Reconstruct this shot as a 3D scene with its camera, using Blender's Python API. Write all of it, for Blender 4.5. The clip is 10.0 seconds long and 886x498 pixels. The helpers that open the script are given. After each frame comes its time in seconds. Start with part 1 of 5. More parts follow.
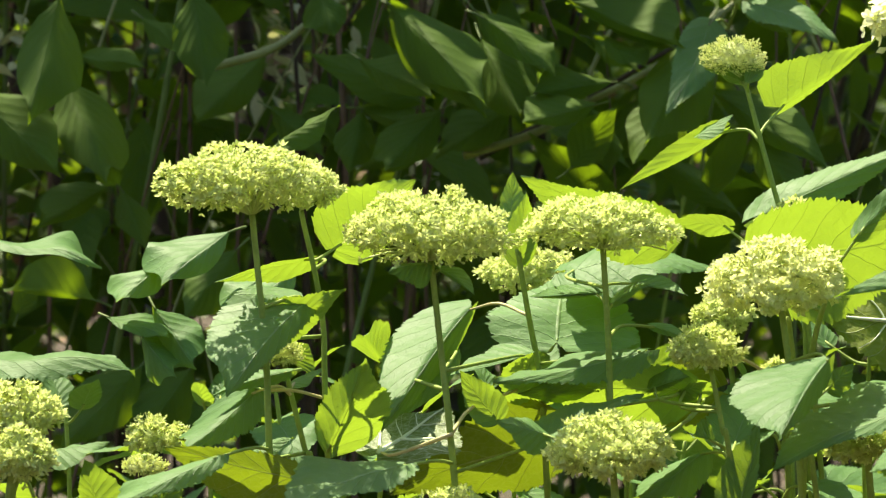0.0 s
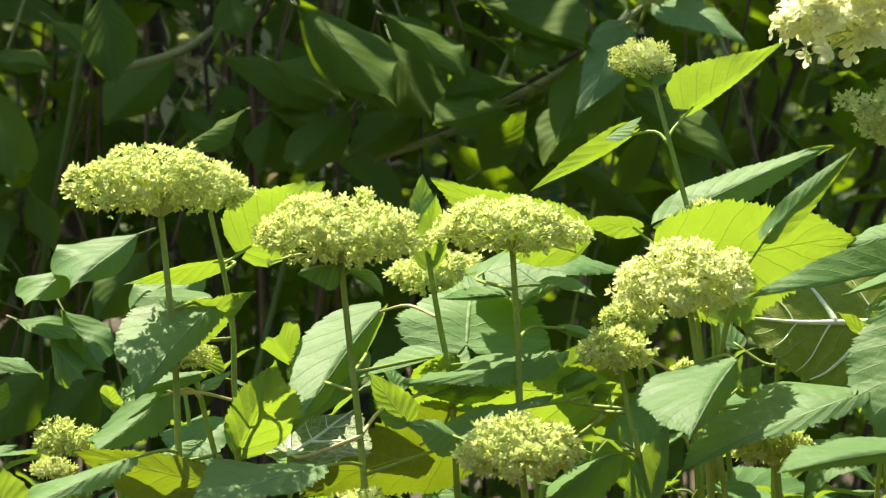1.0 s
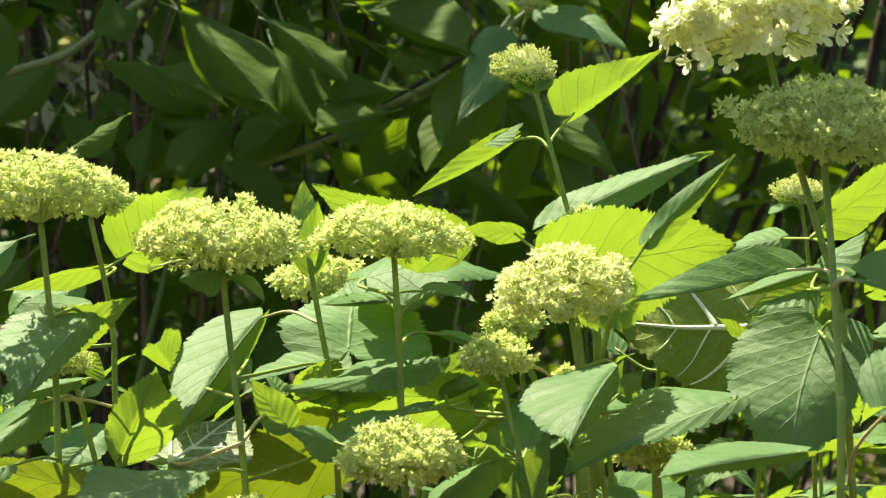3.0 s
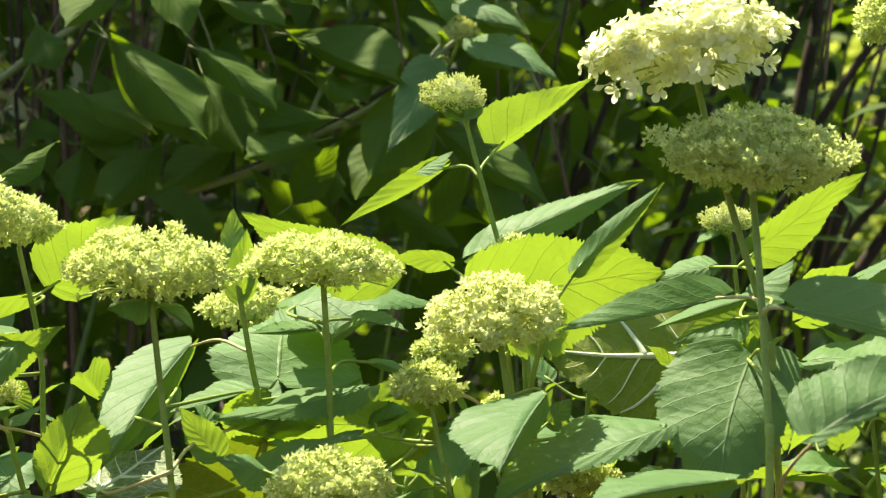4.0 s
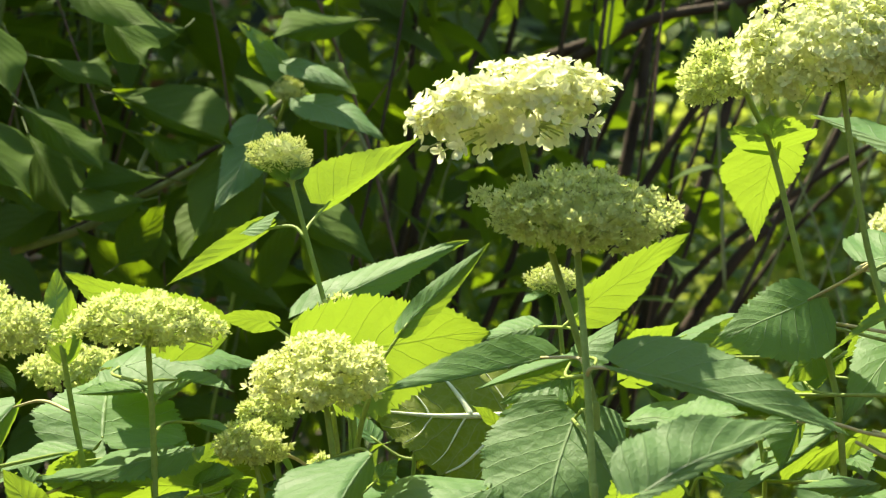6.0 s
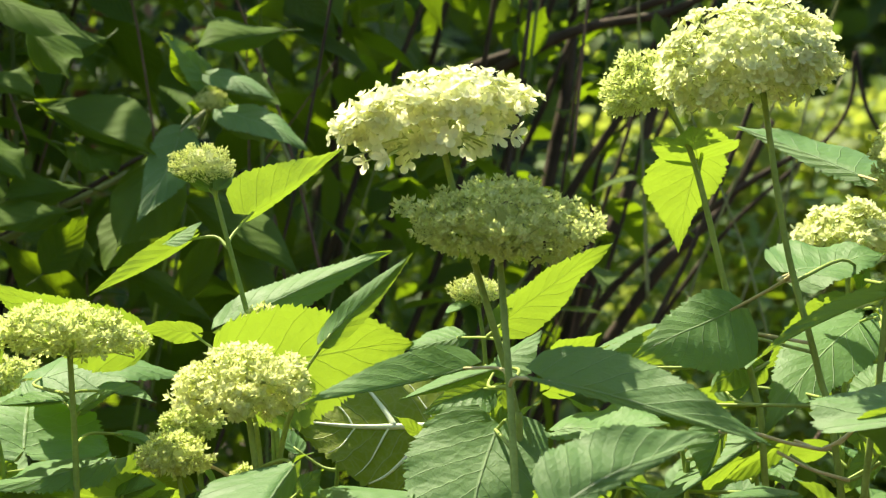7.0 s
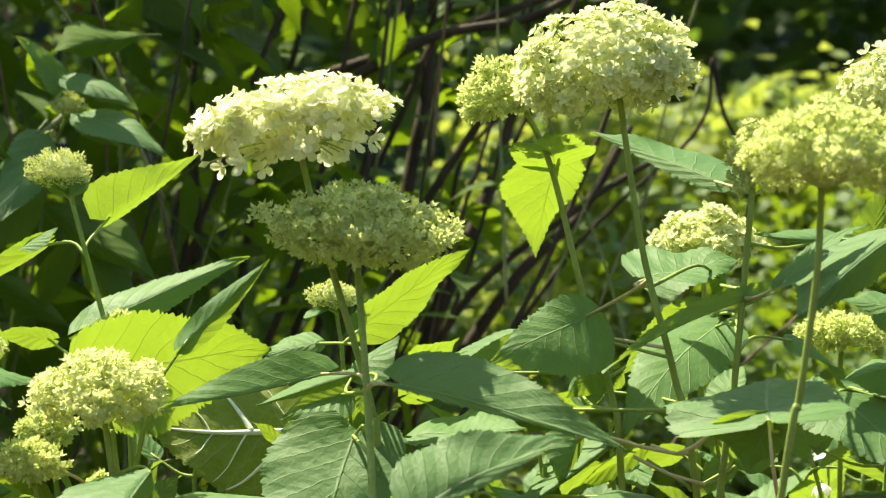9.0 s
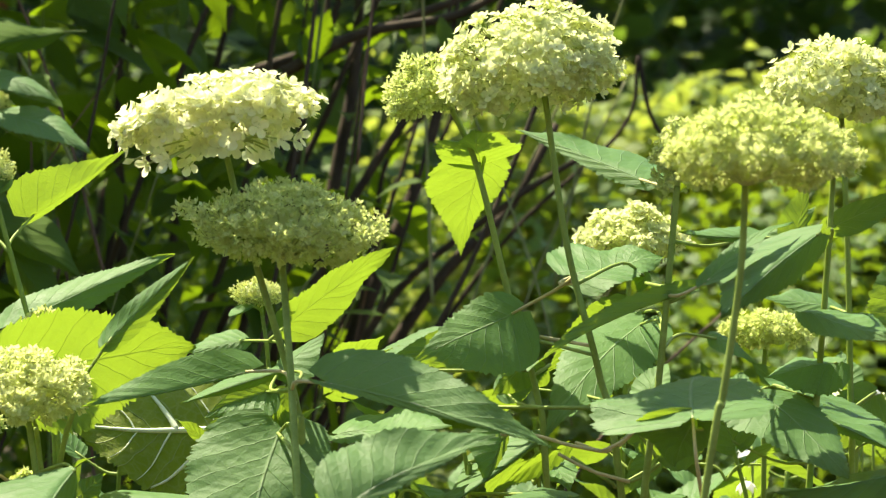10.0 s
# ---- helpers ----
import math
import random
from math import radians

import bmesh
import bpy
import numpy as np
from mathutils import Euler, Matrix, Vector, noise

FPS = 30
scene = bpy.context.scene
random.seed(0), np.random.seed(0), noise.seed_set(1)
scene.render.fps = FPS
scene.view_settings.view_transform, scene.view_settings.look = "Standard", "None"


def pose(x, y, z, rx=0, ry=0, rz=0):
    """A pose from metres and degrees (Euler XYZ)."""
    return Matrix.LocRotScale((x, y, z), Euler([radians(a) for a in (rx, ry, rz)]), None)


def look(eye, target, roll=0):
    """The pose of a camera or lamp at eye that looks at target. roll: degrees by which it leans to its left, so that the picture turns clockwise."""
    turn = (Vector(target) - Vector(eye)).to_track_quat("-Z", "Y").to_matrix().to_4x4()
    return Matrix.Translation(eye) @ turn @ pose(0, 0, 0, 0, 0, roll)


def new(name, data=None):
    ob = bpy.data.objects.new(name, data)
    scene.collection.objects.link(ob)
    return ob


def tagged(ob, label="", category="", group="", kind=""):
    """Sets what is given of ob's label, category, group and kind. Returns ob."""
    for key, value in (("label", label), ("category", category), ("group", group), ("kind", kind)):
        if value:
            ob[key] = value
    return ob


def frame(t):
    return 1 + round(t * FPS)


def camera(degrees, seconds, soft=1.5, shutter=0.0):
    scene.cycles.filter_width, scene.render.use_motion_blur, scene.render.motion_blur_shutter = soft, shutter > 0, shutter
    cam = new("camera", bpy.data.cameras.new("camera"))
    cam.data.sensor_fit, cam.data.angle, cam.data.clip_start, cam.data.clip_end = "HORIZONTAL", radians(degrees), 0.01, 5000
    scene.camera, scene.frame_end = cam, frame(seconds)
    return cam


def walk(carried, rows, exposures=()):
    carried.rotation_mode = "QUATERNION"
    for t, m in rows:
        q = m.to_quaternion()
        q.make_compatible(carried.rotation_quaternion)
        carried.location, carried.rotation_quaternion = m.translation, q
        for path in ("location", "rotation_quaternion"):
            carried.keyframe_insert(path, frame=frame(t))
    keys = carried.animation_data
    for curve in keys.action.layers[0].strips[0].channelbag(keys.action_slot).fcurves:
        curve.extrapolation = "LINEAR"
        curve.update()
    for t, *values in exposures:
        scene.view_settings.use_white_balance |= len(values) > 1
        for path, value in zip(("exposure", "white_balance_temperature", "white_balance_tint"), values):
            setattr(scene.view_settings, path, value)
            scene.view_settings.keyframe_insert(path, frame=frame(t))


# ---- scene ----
cam = camera(18.00, 10.0, 1.2)
cam.data.dof.use_dof = True
cam.data.dof.focus_distance = 2.2
cam.data.dof.aperture_fstop = 14.0
# seconds, heading to the right, tilt and roll in degrees; the lens sits a little before the pivot of the tripod head
TURNS = (
    (0, -7.500, -1.052, 0.022),
    (0.5, -6.721, -1.021, 0.010),
    (1, -5.700, -1.010, -0.004),
    (1.5, -4.964, -0.973, 0.027),
    (2, -4.514, -0.932, 0.044),
    (2.5, -3.974, -0.921, 0.020),
    (4, -1.935, -0.311, 0.010),
    (4.5, -1.152, 0.333, 0.029),
    (5, -0.165, 0.574, 0.008),
    (5.5, 0.731, 0.759, 0.019),
    (7, 3.069, 1.141, 0.018),
    (7.5, 3.848, 1.214, -0.006),
    (8, 4.531, 1.250, -0.032),
    (8.5, 5.096, 1.258, -0.029),
    (9, 5.906, 1.252, -0.054),
    (9.5, 6.670, 1.229, -0.056),
    (10, 7.397, 1.202, -0.029),
)
ARM, EYE = 0.06, 1.15
walk(cam, [(t, pose(ARM * math.sin(radians(h)), ARM * math.cos(radians(h)), EYE, 0, 0, -h) @ pose(0, 0, 0, 90 + p, 0, 0) @ pose(0, 0, 0, 0, 0, r)) for t, h, p, r in TURNS], [(0, 1.52, 7400, 6)])

# ---- daylight: high sun behind the flowers, from the left ----
SUN = Vector((-0.36, 0.45, 1.0)).normalized()
world = bpy.data.worlds.new("sky")
scene.world = world
world.use_nodes = True
wn = world.node_tree
sky = wn.nodes.new("ShaderNodeTexSky")
sky.sky_type, sky.sun_disc = "NISHITA", False
sky.sun_elevation, sky.sun_rotation = math.asin(SUN.z), math.atan2(SUN.x, SUN.y)
wn.links.new(sky.outputs["Color"], wn.nodes["Background"].inputs["Color"])
wn.nodes["Background"].inputs["Strength"].default_value = 0.115
sun_data = bpy.data.lights.new("sun", "SUN")
sun_data.energy, sun_data.angle, sun_data.color = 5.0, radians(0.53), (1.0, 0.94, 0.80)
sun = new("sun", sun_data)
sun.matrix_world = look(SUN * 20, (0, 0, 0))

# ---- materials ----
def ramp(nt, fac, stops):
    n = nt.nodes.new("ShaderNodeValToRGB")
    while len(n.color_ramp.elements) < len(stops):
        n.color_ramp.elements.new(0.5)
    for e, (p, c) in zip(n.color_ramp.elements, stops):
        e.position, e.color = p, (*c, 1)
    nt.links.new(fac, n.inputs["Fac"])
    return n.outputs["Color"]


def noise_tex(nt, scale, detail=4.0, coord="Object"):
    tc = nt.nodes.new("ShaderNodeTexCoord")
    n = nt.nodes.new("ShaderNodeTexNoise")
    n.inputs["Scale"].default_value, n.inputs["Detail"].default_value = scale, detail
    nt.links.new(tc.outputs[coord], n.inputs["Vector"])
    return n.outputs["Fac"]


def mixed(nt, fac, a, b, blend="MIX"):
    m = nt.nodes.new("ShaderNodeMix")
    m.data_type, m.blend_type = "RGBA", blend
    for sock, v in ((m.inputs["Factor"], fac), (m.inputs[6], a), (m.inputs[7], b)):
        if isinstance(v, (int, float)):
            sock.default_value = v
        elif isinstance(v, tuple):
            sock.default_value = (*v, 1)
        else:
            nt.links.new(v, sock)
    return m.outputs[2]


def maths(nt, op, a, b=0.0, c=0.0):
    m = nt.nodes.new("ShaderNodeMath")
    m.operation = op
    for sock, v in zip(m.inputs, (a, b, c)):
        if isinstance(v, (int, float)):
            sock.default_value = v
        else:
            nt.links.new(v, sock)
    return m.outputs[0]


def material(name):
    m = bpy.data.materials.new(name)
    m.use_nodes = True
    nt = m.node_tree
    return m, nt, nt.nodes["Principled BSDF"], nt.nodes["Material Output"]


def thin(nt, p, out, colour, factor):
    """Adds light that shines through a thin petal or leaf."""
    tr = nt.nodes.new("ShaderNodeBsdfTranslucent")
    if isinstance(colour, tuple):
        tr.inputs["Color"].default_value = (*colour, 1)
    else:
        nt.links.new(colour, tr.inputs["Color"])
    mx = nt.nodes.new("ShaderNodeMixShader")
    mx.inputs["Fac"].default_value = factor
    nt.links.new(p.outputs["BSDF"], mx.inputs[1])
    nt.links.new(tr.outputs["BSDF"], mx.inputs[2])
    nt.links.new(mx.outputs["Shader"], out.inputs["Surface"])
    return tr


def leaf_material(name, dark, light, glow, factor, veins, rough=0.5, spec=0.4, pairs=7.0, vein_mix=0.42, per_island=False, net_mix=0.12):
    m, nt, p, out = material(name)
    uv = nt.nodes.new("ShaderNodeUVMap")
    sep = nt.nodes.new("ShaderNodeSeparateXYZ")
    nt.links.new(uv.outputs["UV"], sep.inputs["Vector"])
    u, v = sep.outputs["X"], sep.outputs["Y"]
    sv = maths(nt, "MULTIPLY_ADD", v, 2.0, -1.0)
    av = maths(nt, "ABSOLUTE", sv)
    # lateral veins leave the midrib forwards and bend to the tip, those of the two halves a little apart
    lane = maths(nt, "MULTIPLY", maths(nt, "SUBTRACT", u, maths(nt, "MULTIPLY", maths(nt, "POWER", av, 0.8), 0.3)), pairs)
    lane = maths(nt, "ADD", lane, maths(nt, "MULTIPLY", maths(nt, "SIGN", sv), 0.14))
    lane = maths(nt, "ADD", lane, maths(nt, "MULTIPLY", noise_tex(nt, 26.0, 2), 0.55))
    saw = maths(nt, "ABSOLUTE", maths(nt, "SUBTRACT", maths(nt, "FRACT", lane), 0.5))
    # a vein thins out towards the margin
    wide = maths(nt, "MULTIPLY_ADD", av, -0.022, 0.042)
    lateral = maths(nt, "SMOOTH_MAX", maths(nt, "SUBTRACT", 1.0, maths(nt, "DIVIDE", saw, wide)), 0.0, 0.15)
    mid = maths(nt, "SMOOTH_MAX", maths(nt, "MULTIPLY_ADD", av, -44.0, 1.3), 0.0, 0.1)
    vein = maths(nt, "MINIMUM", maths(nt, "ADD", maths(nt, "MULTIPLY", lateral, 0.75), mid), 1.0)
    if per_island:
        rnd = nt.nodes.new("ShaderNodeNewGeometry").outputs["Random Per Island"]
    else:
        rnd = nt.nodes.new("ShaderNodeObjectInfo").outputs["Random"]
    big, small = noise_tex(nt, 22.0, 3), noise_tex(nt, 420.0, 2)
    tone = maths(nt, "ADD", maths(nt, "MULTIPLY", rnd, 0.5), maths(nt, "MULTIPLY", big, 0.5))
    base = mixed(nt, tone, dark, light)
    base = mixed(nt, maths(nt, "MULTIPLY", small, 0.25), base, tuple(c * 0.5 for c in dark))
    # two nets of fine veins between the laterals
    nets = []
    for scale in (15.0, 38.0):
        warp = nt.nodes.new("ShaderNodeVectorMath")
        warp.operation = "MULTIPLY"
        nt.links.new(uv.outputs["UV"], warp.inputs[0])
        warp.inputs[1].default_value = (1.0, 0.8, 1.0)
        vor = nt.nodes.new("ShaderNodeTexVoronoi")
        vor.feature = "DISTANCE_TO_EDGE"
        vor.inputs["Scale"].default_value = scale
        nt.links.new(warp.outputs["Vector"], vor.inputs["Vector"])
        nets.append(maths(nt, "MINIMUM", maths(nt, "MULTIPLY", vor.outputs["Distance"], 6.0), 1.0))
    net = maths(nt, "ADD", maths(nt, "MULTIPLY", nets[0], 0.65), maths(nt, "MULTIPLY", nets[1], 0.35))
    base = mixed(nt, maths(nt, "MULTIPLY", maths(nt, "POWER", maths(nt, "SUBTRACT", 1.0, net), 1.6), net_mix), base, veins)
    base = mixed(nt, maths(nt, "MULTIPLY", vein, vein_mix), base, veins)
    nt.links.new(base, p.inputs["Base Color"])
    p.inputs["Specular IOR Level"].default_value = spec
    nt.links.new(maths(nt, "MULTIPLY_ADD", big, 0.2, rough - 0.1), p.inputs["Roughness"])
    shine = mixed(nt, tone, tuple(c * 0.6 for c in glow), glow)
    shine = mixed(nt, maths(nt, "MULTIPLY", maths(nt, "SUBTRACT", 1.0, net), 0.25), shine, tuple(c * 0.6 for c in glow))
    shine = mixed(nt, maths(nt, "MULTIPLY", vein, 0.4), shine, tuple(c * 0.5 for c in glow))
    tr = thin(nt, p, out, shine, factor)
    # the blade bulges between its veins
    h = maths(nt, "ADD", maths(nt, "MULTIPLY", vein, -0.8), maths(nt, "MULTIPLY", net, 0.16))
    h = maths(nt, "ADD", h, maths(nt, "MULTIPLY", saw, 0.9))
    b = nt.nodes.new("ShaderNodeBump")
    b.inputs["Strength"].default_value, b.inputs["Distance"].default_value = 0.6, 0.0018
    nt.links.new(h, b.inputs["Height"])
    nt.links.new(b.outputs["Normal"], p.inputs["Normal"])
    nt.links.new(b.outputs["Normal"], tr.inputs["Normal"])
    return m


def petal_material(name, a, b, glow, factor, per_island=True):
    m, nt, p, out = material(name)
    if per_island:
        rnd = nt.nodes.new("ShaderNodeNewGeometry").outputs["Random Per Island"]
    else:
        rnd = nt.nodes.new("ShaderNodeObjectInfo").outputs["Random"]
    tone = maths(nt, "ADD", maths(nt, "MULTIPLY", rnd, 0.7), maths(nt, "MULTIPLY", noise_tex(nt, 60.0, 3), 0.3))
    nt.links.new(mixed(nt, tone, a, b), p.inputs["Base Color"])
    p.inputs["Roughness"].default_value, p.inputs["Specular IOR Level"].default_value = 0.55, 0.3
    thin(nt, p, out, mixed(nt, tone, tuple(c * 0.85 for c in glow), glow), factor)
    return m


def plain_material(name, a, b, scale, rough, bump=0.3, dist=0.002):
    m, nt, p, out = material(name)
    n1, n2 = noise_tex(nt, scale, 5), noise_tex(nt, scale * 9, 3)
    tone = maths(nt, "ADD", maths(nt, "MULTIPLY", n1, 0.7), maths(nt, "MULTIPLY", n2, 0.3))
    nt.links.new(ramp(nt, tone, ((0.3, a), (0.7, b))), p.inputs["Base Color"])
    p.inputs["Roughness"].default_value, p.inputs["Specular IOR Level"].default_value = rough, 0.3
    bp = nt.nodes.new("ShaderNodeBump")
    bp.inputs["Strength"].default_value, bp.inputs["Distance"].default_value = bump, dist
    nt.links.new(tone, bp.inputs["Height"])
    nt.links.new(bp.outputs["Normal"], p.inputs["Normal"])
    return m


def soil_material():
    """Dark soil under mixed brown, tan and mossy litter, in patches of two sizes."""
    m, nt, p, out = material("leaf_litter")
    patch, grain, chip = noise_tex(nt, 1.1, 4), noise_tex(nt, 38.0, 6), noise_tex(nt, 120.0, 3)
    brown = ramp(nt, grain, ((0.3, (0.014, 0.010, 0.006)), (0.52, (0.05, 0.033, 0.02)), (0.68, (0.12, 0.08, 0.045)), (0.8, (0.24, 0.18, 0.11))))
    moss = ramp(nt, chip, ((0.35, (0.018, 0.03, 0.008)), (0.7, (0.05, 0.08, 0.02))))
    both = mixed(nt, maths(nt, "SMOOTH_MIN", maths(nt, "MULTIPLY_ADD", patch, 4.0, -2.2), 1.0, 0.2), brown, moss)
    nt.links.new(both, p.inputs["Base Color"])
    p.inputs["Roughness"].default_value = 0.95
    bp = nt.nodes.new("ShaderNodeBump")
    bp.inputs["Strength"].default_value, bp.inputs["Distance"].default_value = 0.8, 0.02
    nt.links.new(maths(nt, "ADD", grain, maths(nt, "MULTIPLY", chip, 0.4)), bp.inputs["Height"])
    nt.links.new(bp.outputs["Normal"], p.inputs["Normal"])
    return m


LEAF = leaf_material("hydrangea_leaf", (0.09, 0.205, 0.062), (0.155, 0.305, 0.1), (0.33, 0.49, 0.035), 0.43, (0.36, 0.48, 0.25), 0.55, 0.22, 7.0, 0.5, False, 0.07)
UNDER = leaf_material("hydrangea_leaf_underside", (0.12, 0.18, 0.06), (0.16, 0.23, 0.08), (0.3, 0.44, 0.03), 0.36, (0.52, 0.6, 0.42), 0.6, 0.25, 6.0, 0.9, False, 0.8)
# olive copy with less glow: shade under upper leaves is put into its colour
VEINED_SHADED = leaf_material("veined_shaded_leaf", (0.155, 0.205, 0.014), (0.21, 0.27, 0.022), (0.3, 0.42, 0.02), 0.3, (0.6, 0.66, 0.42), 0.6, 0.22, 5.0, 0.35, False, 0.12)
SHRUB = leaf_material("shrub_leaf", (0.055, 0.112, 0.018), (0.108, 0.182, 0.032), (0.28, 0.45, 0.015), 0.4, (0.13, 0.21, 0.05), 0.66, 0.08, 8.0, 0.55)
SHRUB_MASS = leaf_material("shrub_leaf_mass", (0.045, 0.1, 0.012), (0.08, 0.15, 0.018), (0.28, 0.45, 0.015), 0.4, (0.1, 0.18, 0.05), 0.6, 0.14, 8.0, 0.5, True)
# sunlight on foliage behind the shrub is put into this pale colour
SUN_FLECK_LEAF = leaf_material("sun_fleck_leaf", (0.42, 0.42, 0.2), (0.62, 0.6, 0.36), (0.6, 0.62, 0.25), 0.4, (0.5, 0.5, 0.3), 0.6, 0.2, 6.0, 0.3, True)
FAR_LEAF = leaf_material("far_leaf", (0.06, 0.13, 0.025), (0.11, 0.2, 0.03), (0.32, 0.48, 0.02), 0.36, (0.15, 0.25, 0.05), 0.55, 0.3, 6.0, 0.3, True)
# lighter copy of the far leaf; part of the bush's sunshine is in its colour
SUNLIT_LEAF = leaf_material("sunlit_leaf", (0.15, 0.23, 0.05), (0.24, 0.33, 0.08), (0.55, 0.66, 0.09), 0.45, (0.2, 0.3, 0.05), 0.55, 0.3, 6.0, 0.3, True)
WOOD_LEAF = leaf_material("wood_leaf", (0.045, 0.1, 0.035), (0.075, 0.15, 0.05), (0.2, 0.34, 0.03), 0.4, (0.06, 0.1, 0.03), 0.55, 0.3, 6.0, 0.3, True)
GREEN_PETAL = petal_material("green_petal", (0.5, 0.56, 0.16), (0.72, 0.765, 0.41), (0.7, 0.78, 0.28), 0.52)
PALE_PETAL = petal_material("pale_petal", (0.58, 0.63, 0.25), (0.82, 0.85, 0.5), (0.82, 0.86, 0.38), 0.54)
CREAM_PETAL = petal_material("cream_petal", (0.76, 0.79, 0.46), (0.88, 0.89, 0.64), (0.88, 0.9, 0.56), 0.56)
CREAM_SINGLE = petal_material("cream_petal_single", (0.8, 0.83, 0.5), (0.9, 0.91, 0.68), (0.92, 0.94, 0.6), 0.58, False)
SOFT_PETAL = petal_material("soft_petal", (0.66, 0.71, 0.34), (0.83, 0.86, 0.55), (0.8, 0.84, 0.43), 0.52)
SOFT_SINGLE = petal_material("soft_petal_single", (0.66, 0.71, 0.34), (0.83, 0.86, 0.55), (0.8, 0.84, 0.43), 0.52, False)
WHITE_PETAL = petal_material("white_petal", (0.8, 0.8, 0.78), (0.86, 0.86, 0.85), (0.8, 0.8, 0.75), 0.3, False)
STALK = plain_material("green_stalk", (0.165, 0.235, 0.034), (0.29, 0.385, 0.078), 40, 0.6)
RAY = plain_material("pale_ray", (0.36, 0.45, 0.14), (0.5, 0.57, 0.24), 60, 0.55)
RIB = plain_material("pale_glint_vein", (0.6, 0.66, 0.45), (0.72, 0.76, 0.58), 60, 0.6)
TWIG = plain_material("green_twig", (0.07, 0.11, 0.02), (0.12, 0.17, 0.035), 40, 0.6)
PINK_STALK = plain_material("pink_stalk", (0.4, 0.36, 0.14), (0.55, 0.48, 0.24), 60, 0.5)
RED_CANE = plain_material("brown_cane", (0.07, 0.04, 0.024), (0.19, 0.115, 0.07), 30, 0.7, 0.4)
OLIVE = plain_material("olive_twig", (0.13, 0.15, 0.045), (0.25, 0.26, 0.1), 40, 0.6)
BRANCH = plain_material("shrub_bark", (0.022, 0.015, 0.008), (0.075, 0.052, 0.028), 30, 0.85, 0.6, 0.004)
SOIL = soil_material()


LITTER = plain_material("dead_leaf", (0.10, 0.06, 0.03), (0.34, 0.24, 0.14), 6, 0.8, 0.4)


# ---- makers ----
def mesh_object(name, verts, faces, mat, parent=None, uvs=None, smooth=True, label=""):
    me = bpy.data.meshes.new(name)
    me.from_pydata([tuple(v) for v in verts], [], [tuple(f) for f in faces])
    if uvs is not None:
        lay = me.uv_layers.new(name="UVMap")
        idx = np.empty(len(me.loops), dtype=np.int32)
        me.loops.foreach_get("vertex_index", idx)
        lay.data.foreach_set("uv", np.asarray(uvs, dtype=np.float32)[idx].ravel())
    if smooth:
        me.polygons.foreach_set("use_smooth", [True] * len(me.polygons))
    me.materials.append(mat)
    me.update()
    ob = new(name, me)
    if parent is not None:
        ob.parent = parent
    if label:
        tagged(ob, label)
    return ob


def thing(name, at, label, category, group="", kind=""):
    ob = new(name)
    ob.location = at
    ob.empty_display_size = 0.02
    bpy.context.view_layer.update()
    return tagged(ob, label, category, group, kind)


def glide(pts, n):
    """n points of a smooth curve through pts."""
    p = [Vector(q) for q in pts]
    p = [p[0] * 2 - p[1]] + p + [p[-1] * 2 - p[-2]]
    out = []
    segs = len(p) - 3
    for i in range(n):
        s = i / (n - 1) * segs
        k = min(int(s), segs - 1)
        f = s - k
        a, b, c, d = p[k:k + 4]
        out.append(0.5 * (2 * b + (c - a) * f + (2 * a - 5 * b + 4 * c - d) * f * f + (3 * b - a - 3 * c + d) * f ** 3))
    return out


def tube(pts, radii, sides=8):
    """Vertices and faces of a tapered tube along pts."""
    verts, faces = [], []
    n = len(pts)
    for i, q in enumerate(pts):
        d = (pts[min(i + 1, n - 1)] - pts[max(i - 1, 0)]).normalized()
        a = d.cross(Vector((0.31, 0.95, 0.1))).normalized()
        b = d.cross(a)
        r = radii[0] + (radii[1] - radii[0]) * i / (n - 1) if len(radii) == 2 else radii[i]
        for k in range(sides):
            w = 2 * math.pi * k / sides
            verts.append(q + a * (r * math.cos(w)) + b * (r * math.sin(w)))
        if i:
            for k in range(sides):
                j = (k + 1) % sides
                faces.append(((i - 1) * sides + k, (i - 1) * sides + j, i * sides + j, i * sides + k))
    faces.append(tuple(range(sides))[::-1])
    faces.append(tuple((n - 1) * sides + k for k in range(sides)))
    return verts, faces


OVATE = ((0, .03, .1, .2, .33, .49, .66, .82, .93, 1), (.12, .56, .84, .98, 1, .88, .61, .32, .12, 0))
HEART = ((0, .04, .12, .24, .4, .58, .76, .9, 1), (.25, .78, .98, 1, .83, .54, .27, .1, 0))
ROUND = ((0, .03, .1, .22, .38, .55, .7, .83, .93, 1), (.3, .66, .88, 1, 1, .9, .7, .42, .17, 0))
LANCE = ((0, .06, .16, .3, .42, .56, .7, .82, .91, 1), (.03, .22, .64, .95, 1, .88, .6, .3, .11, 0))


COARSE, COARSEST = (-1, -.5, 0, .5, 1), (-1, 0, 1)


FINE = (-1, -.93, -.76, -.56, -.36, -.17, 0, .17, .36, .56, .76, .93, 1)


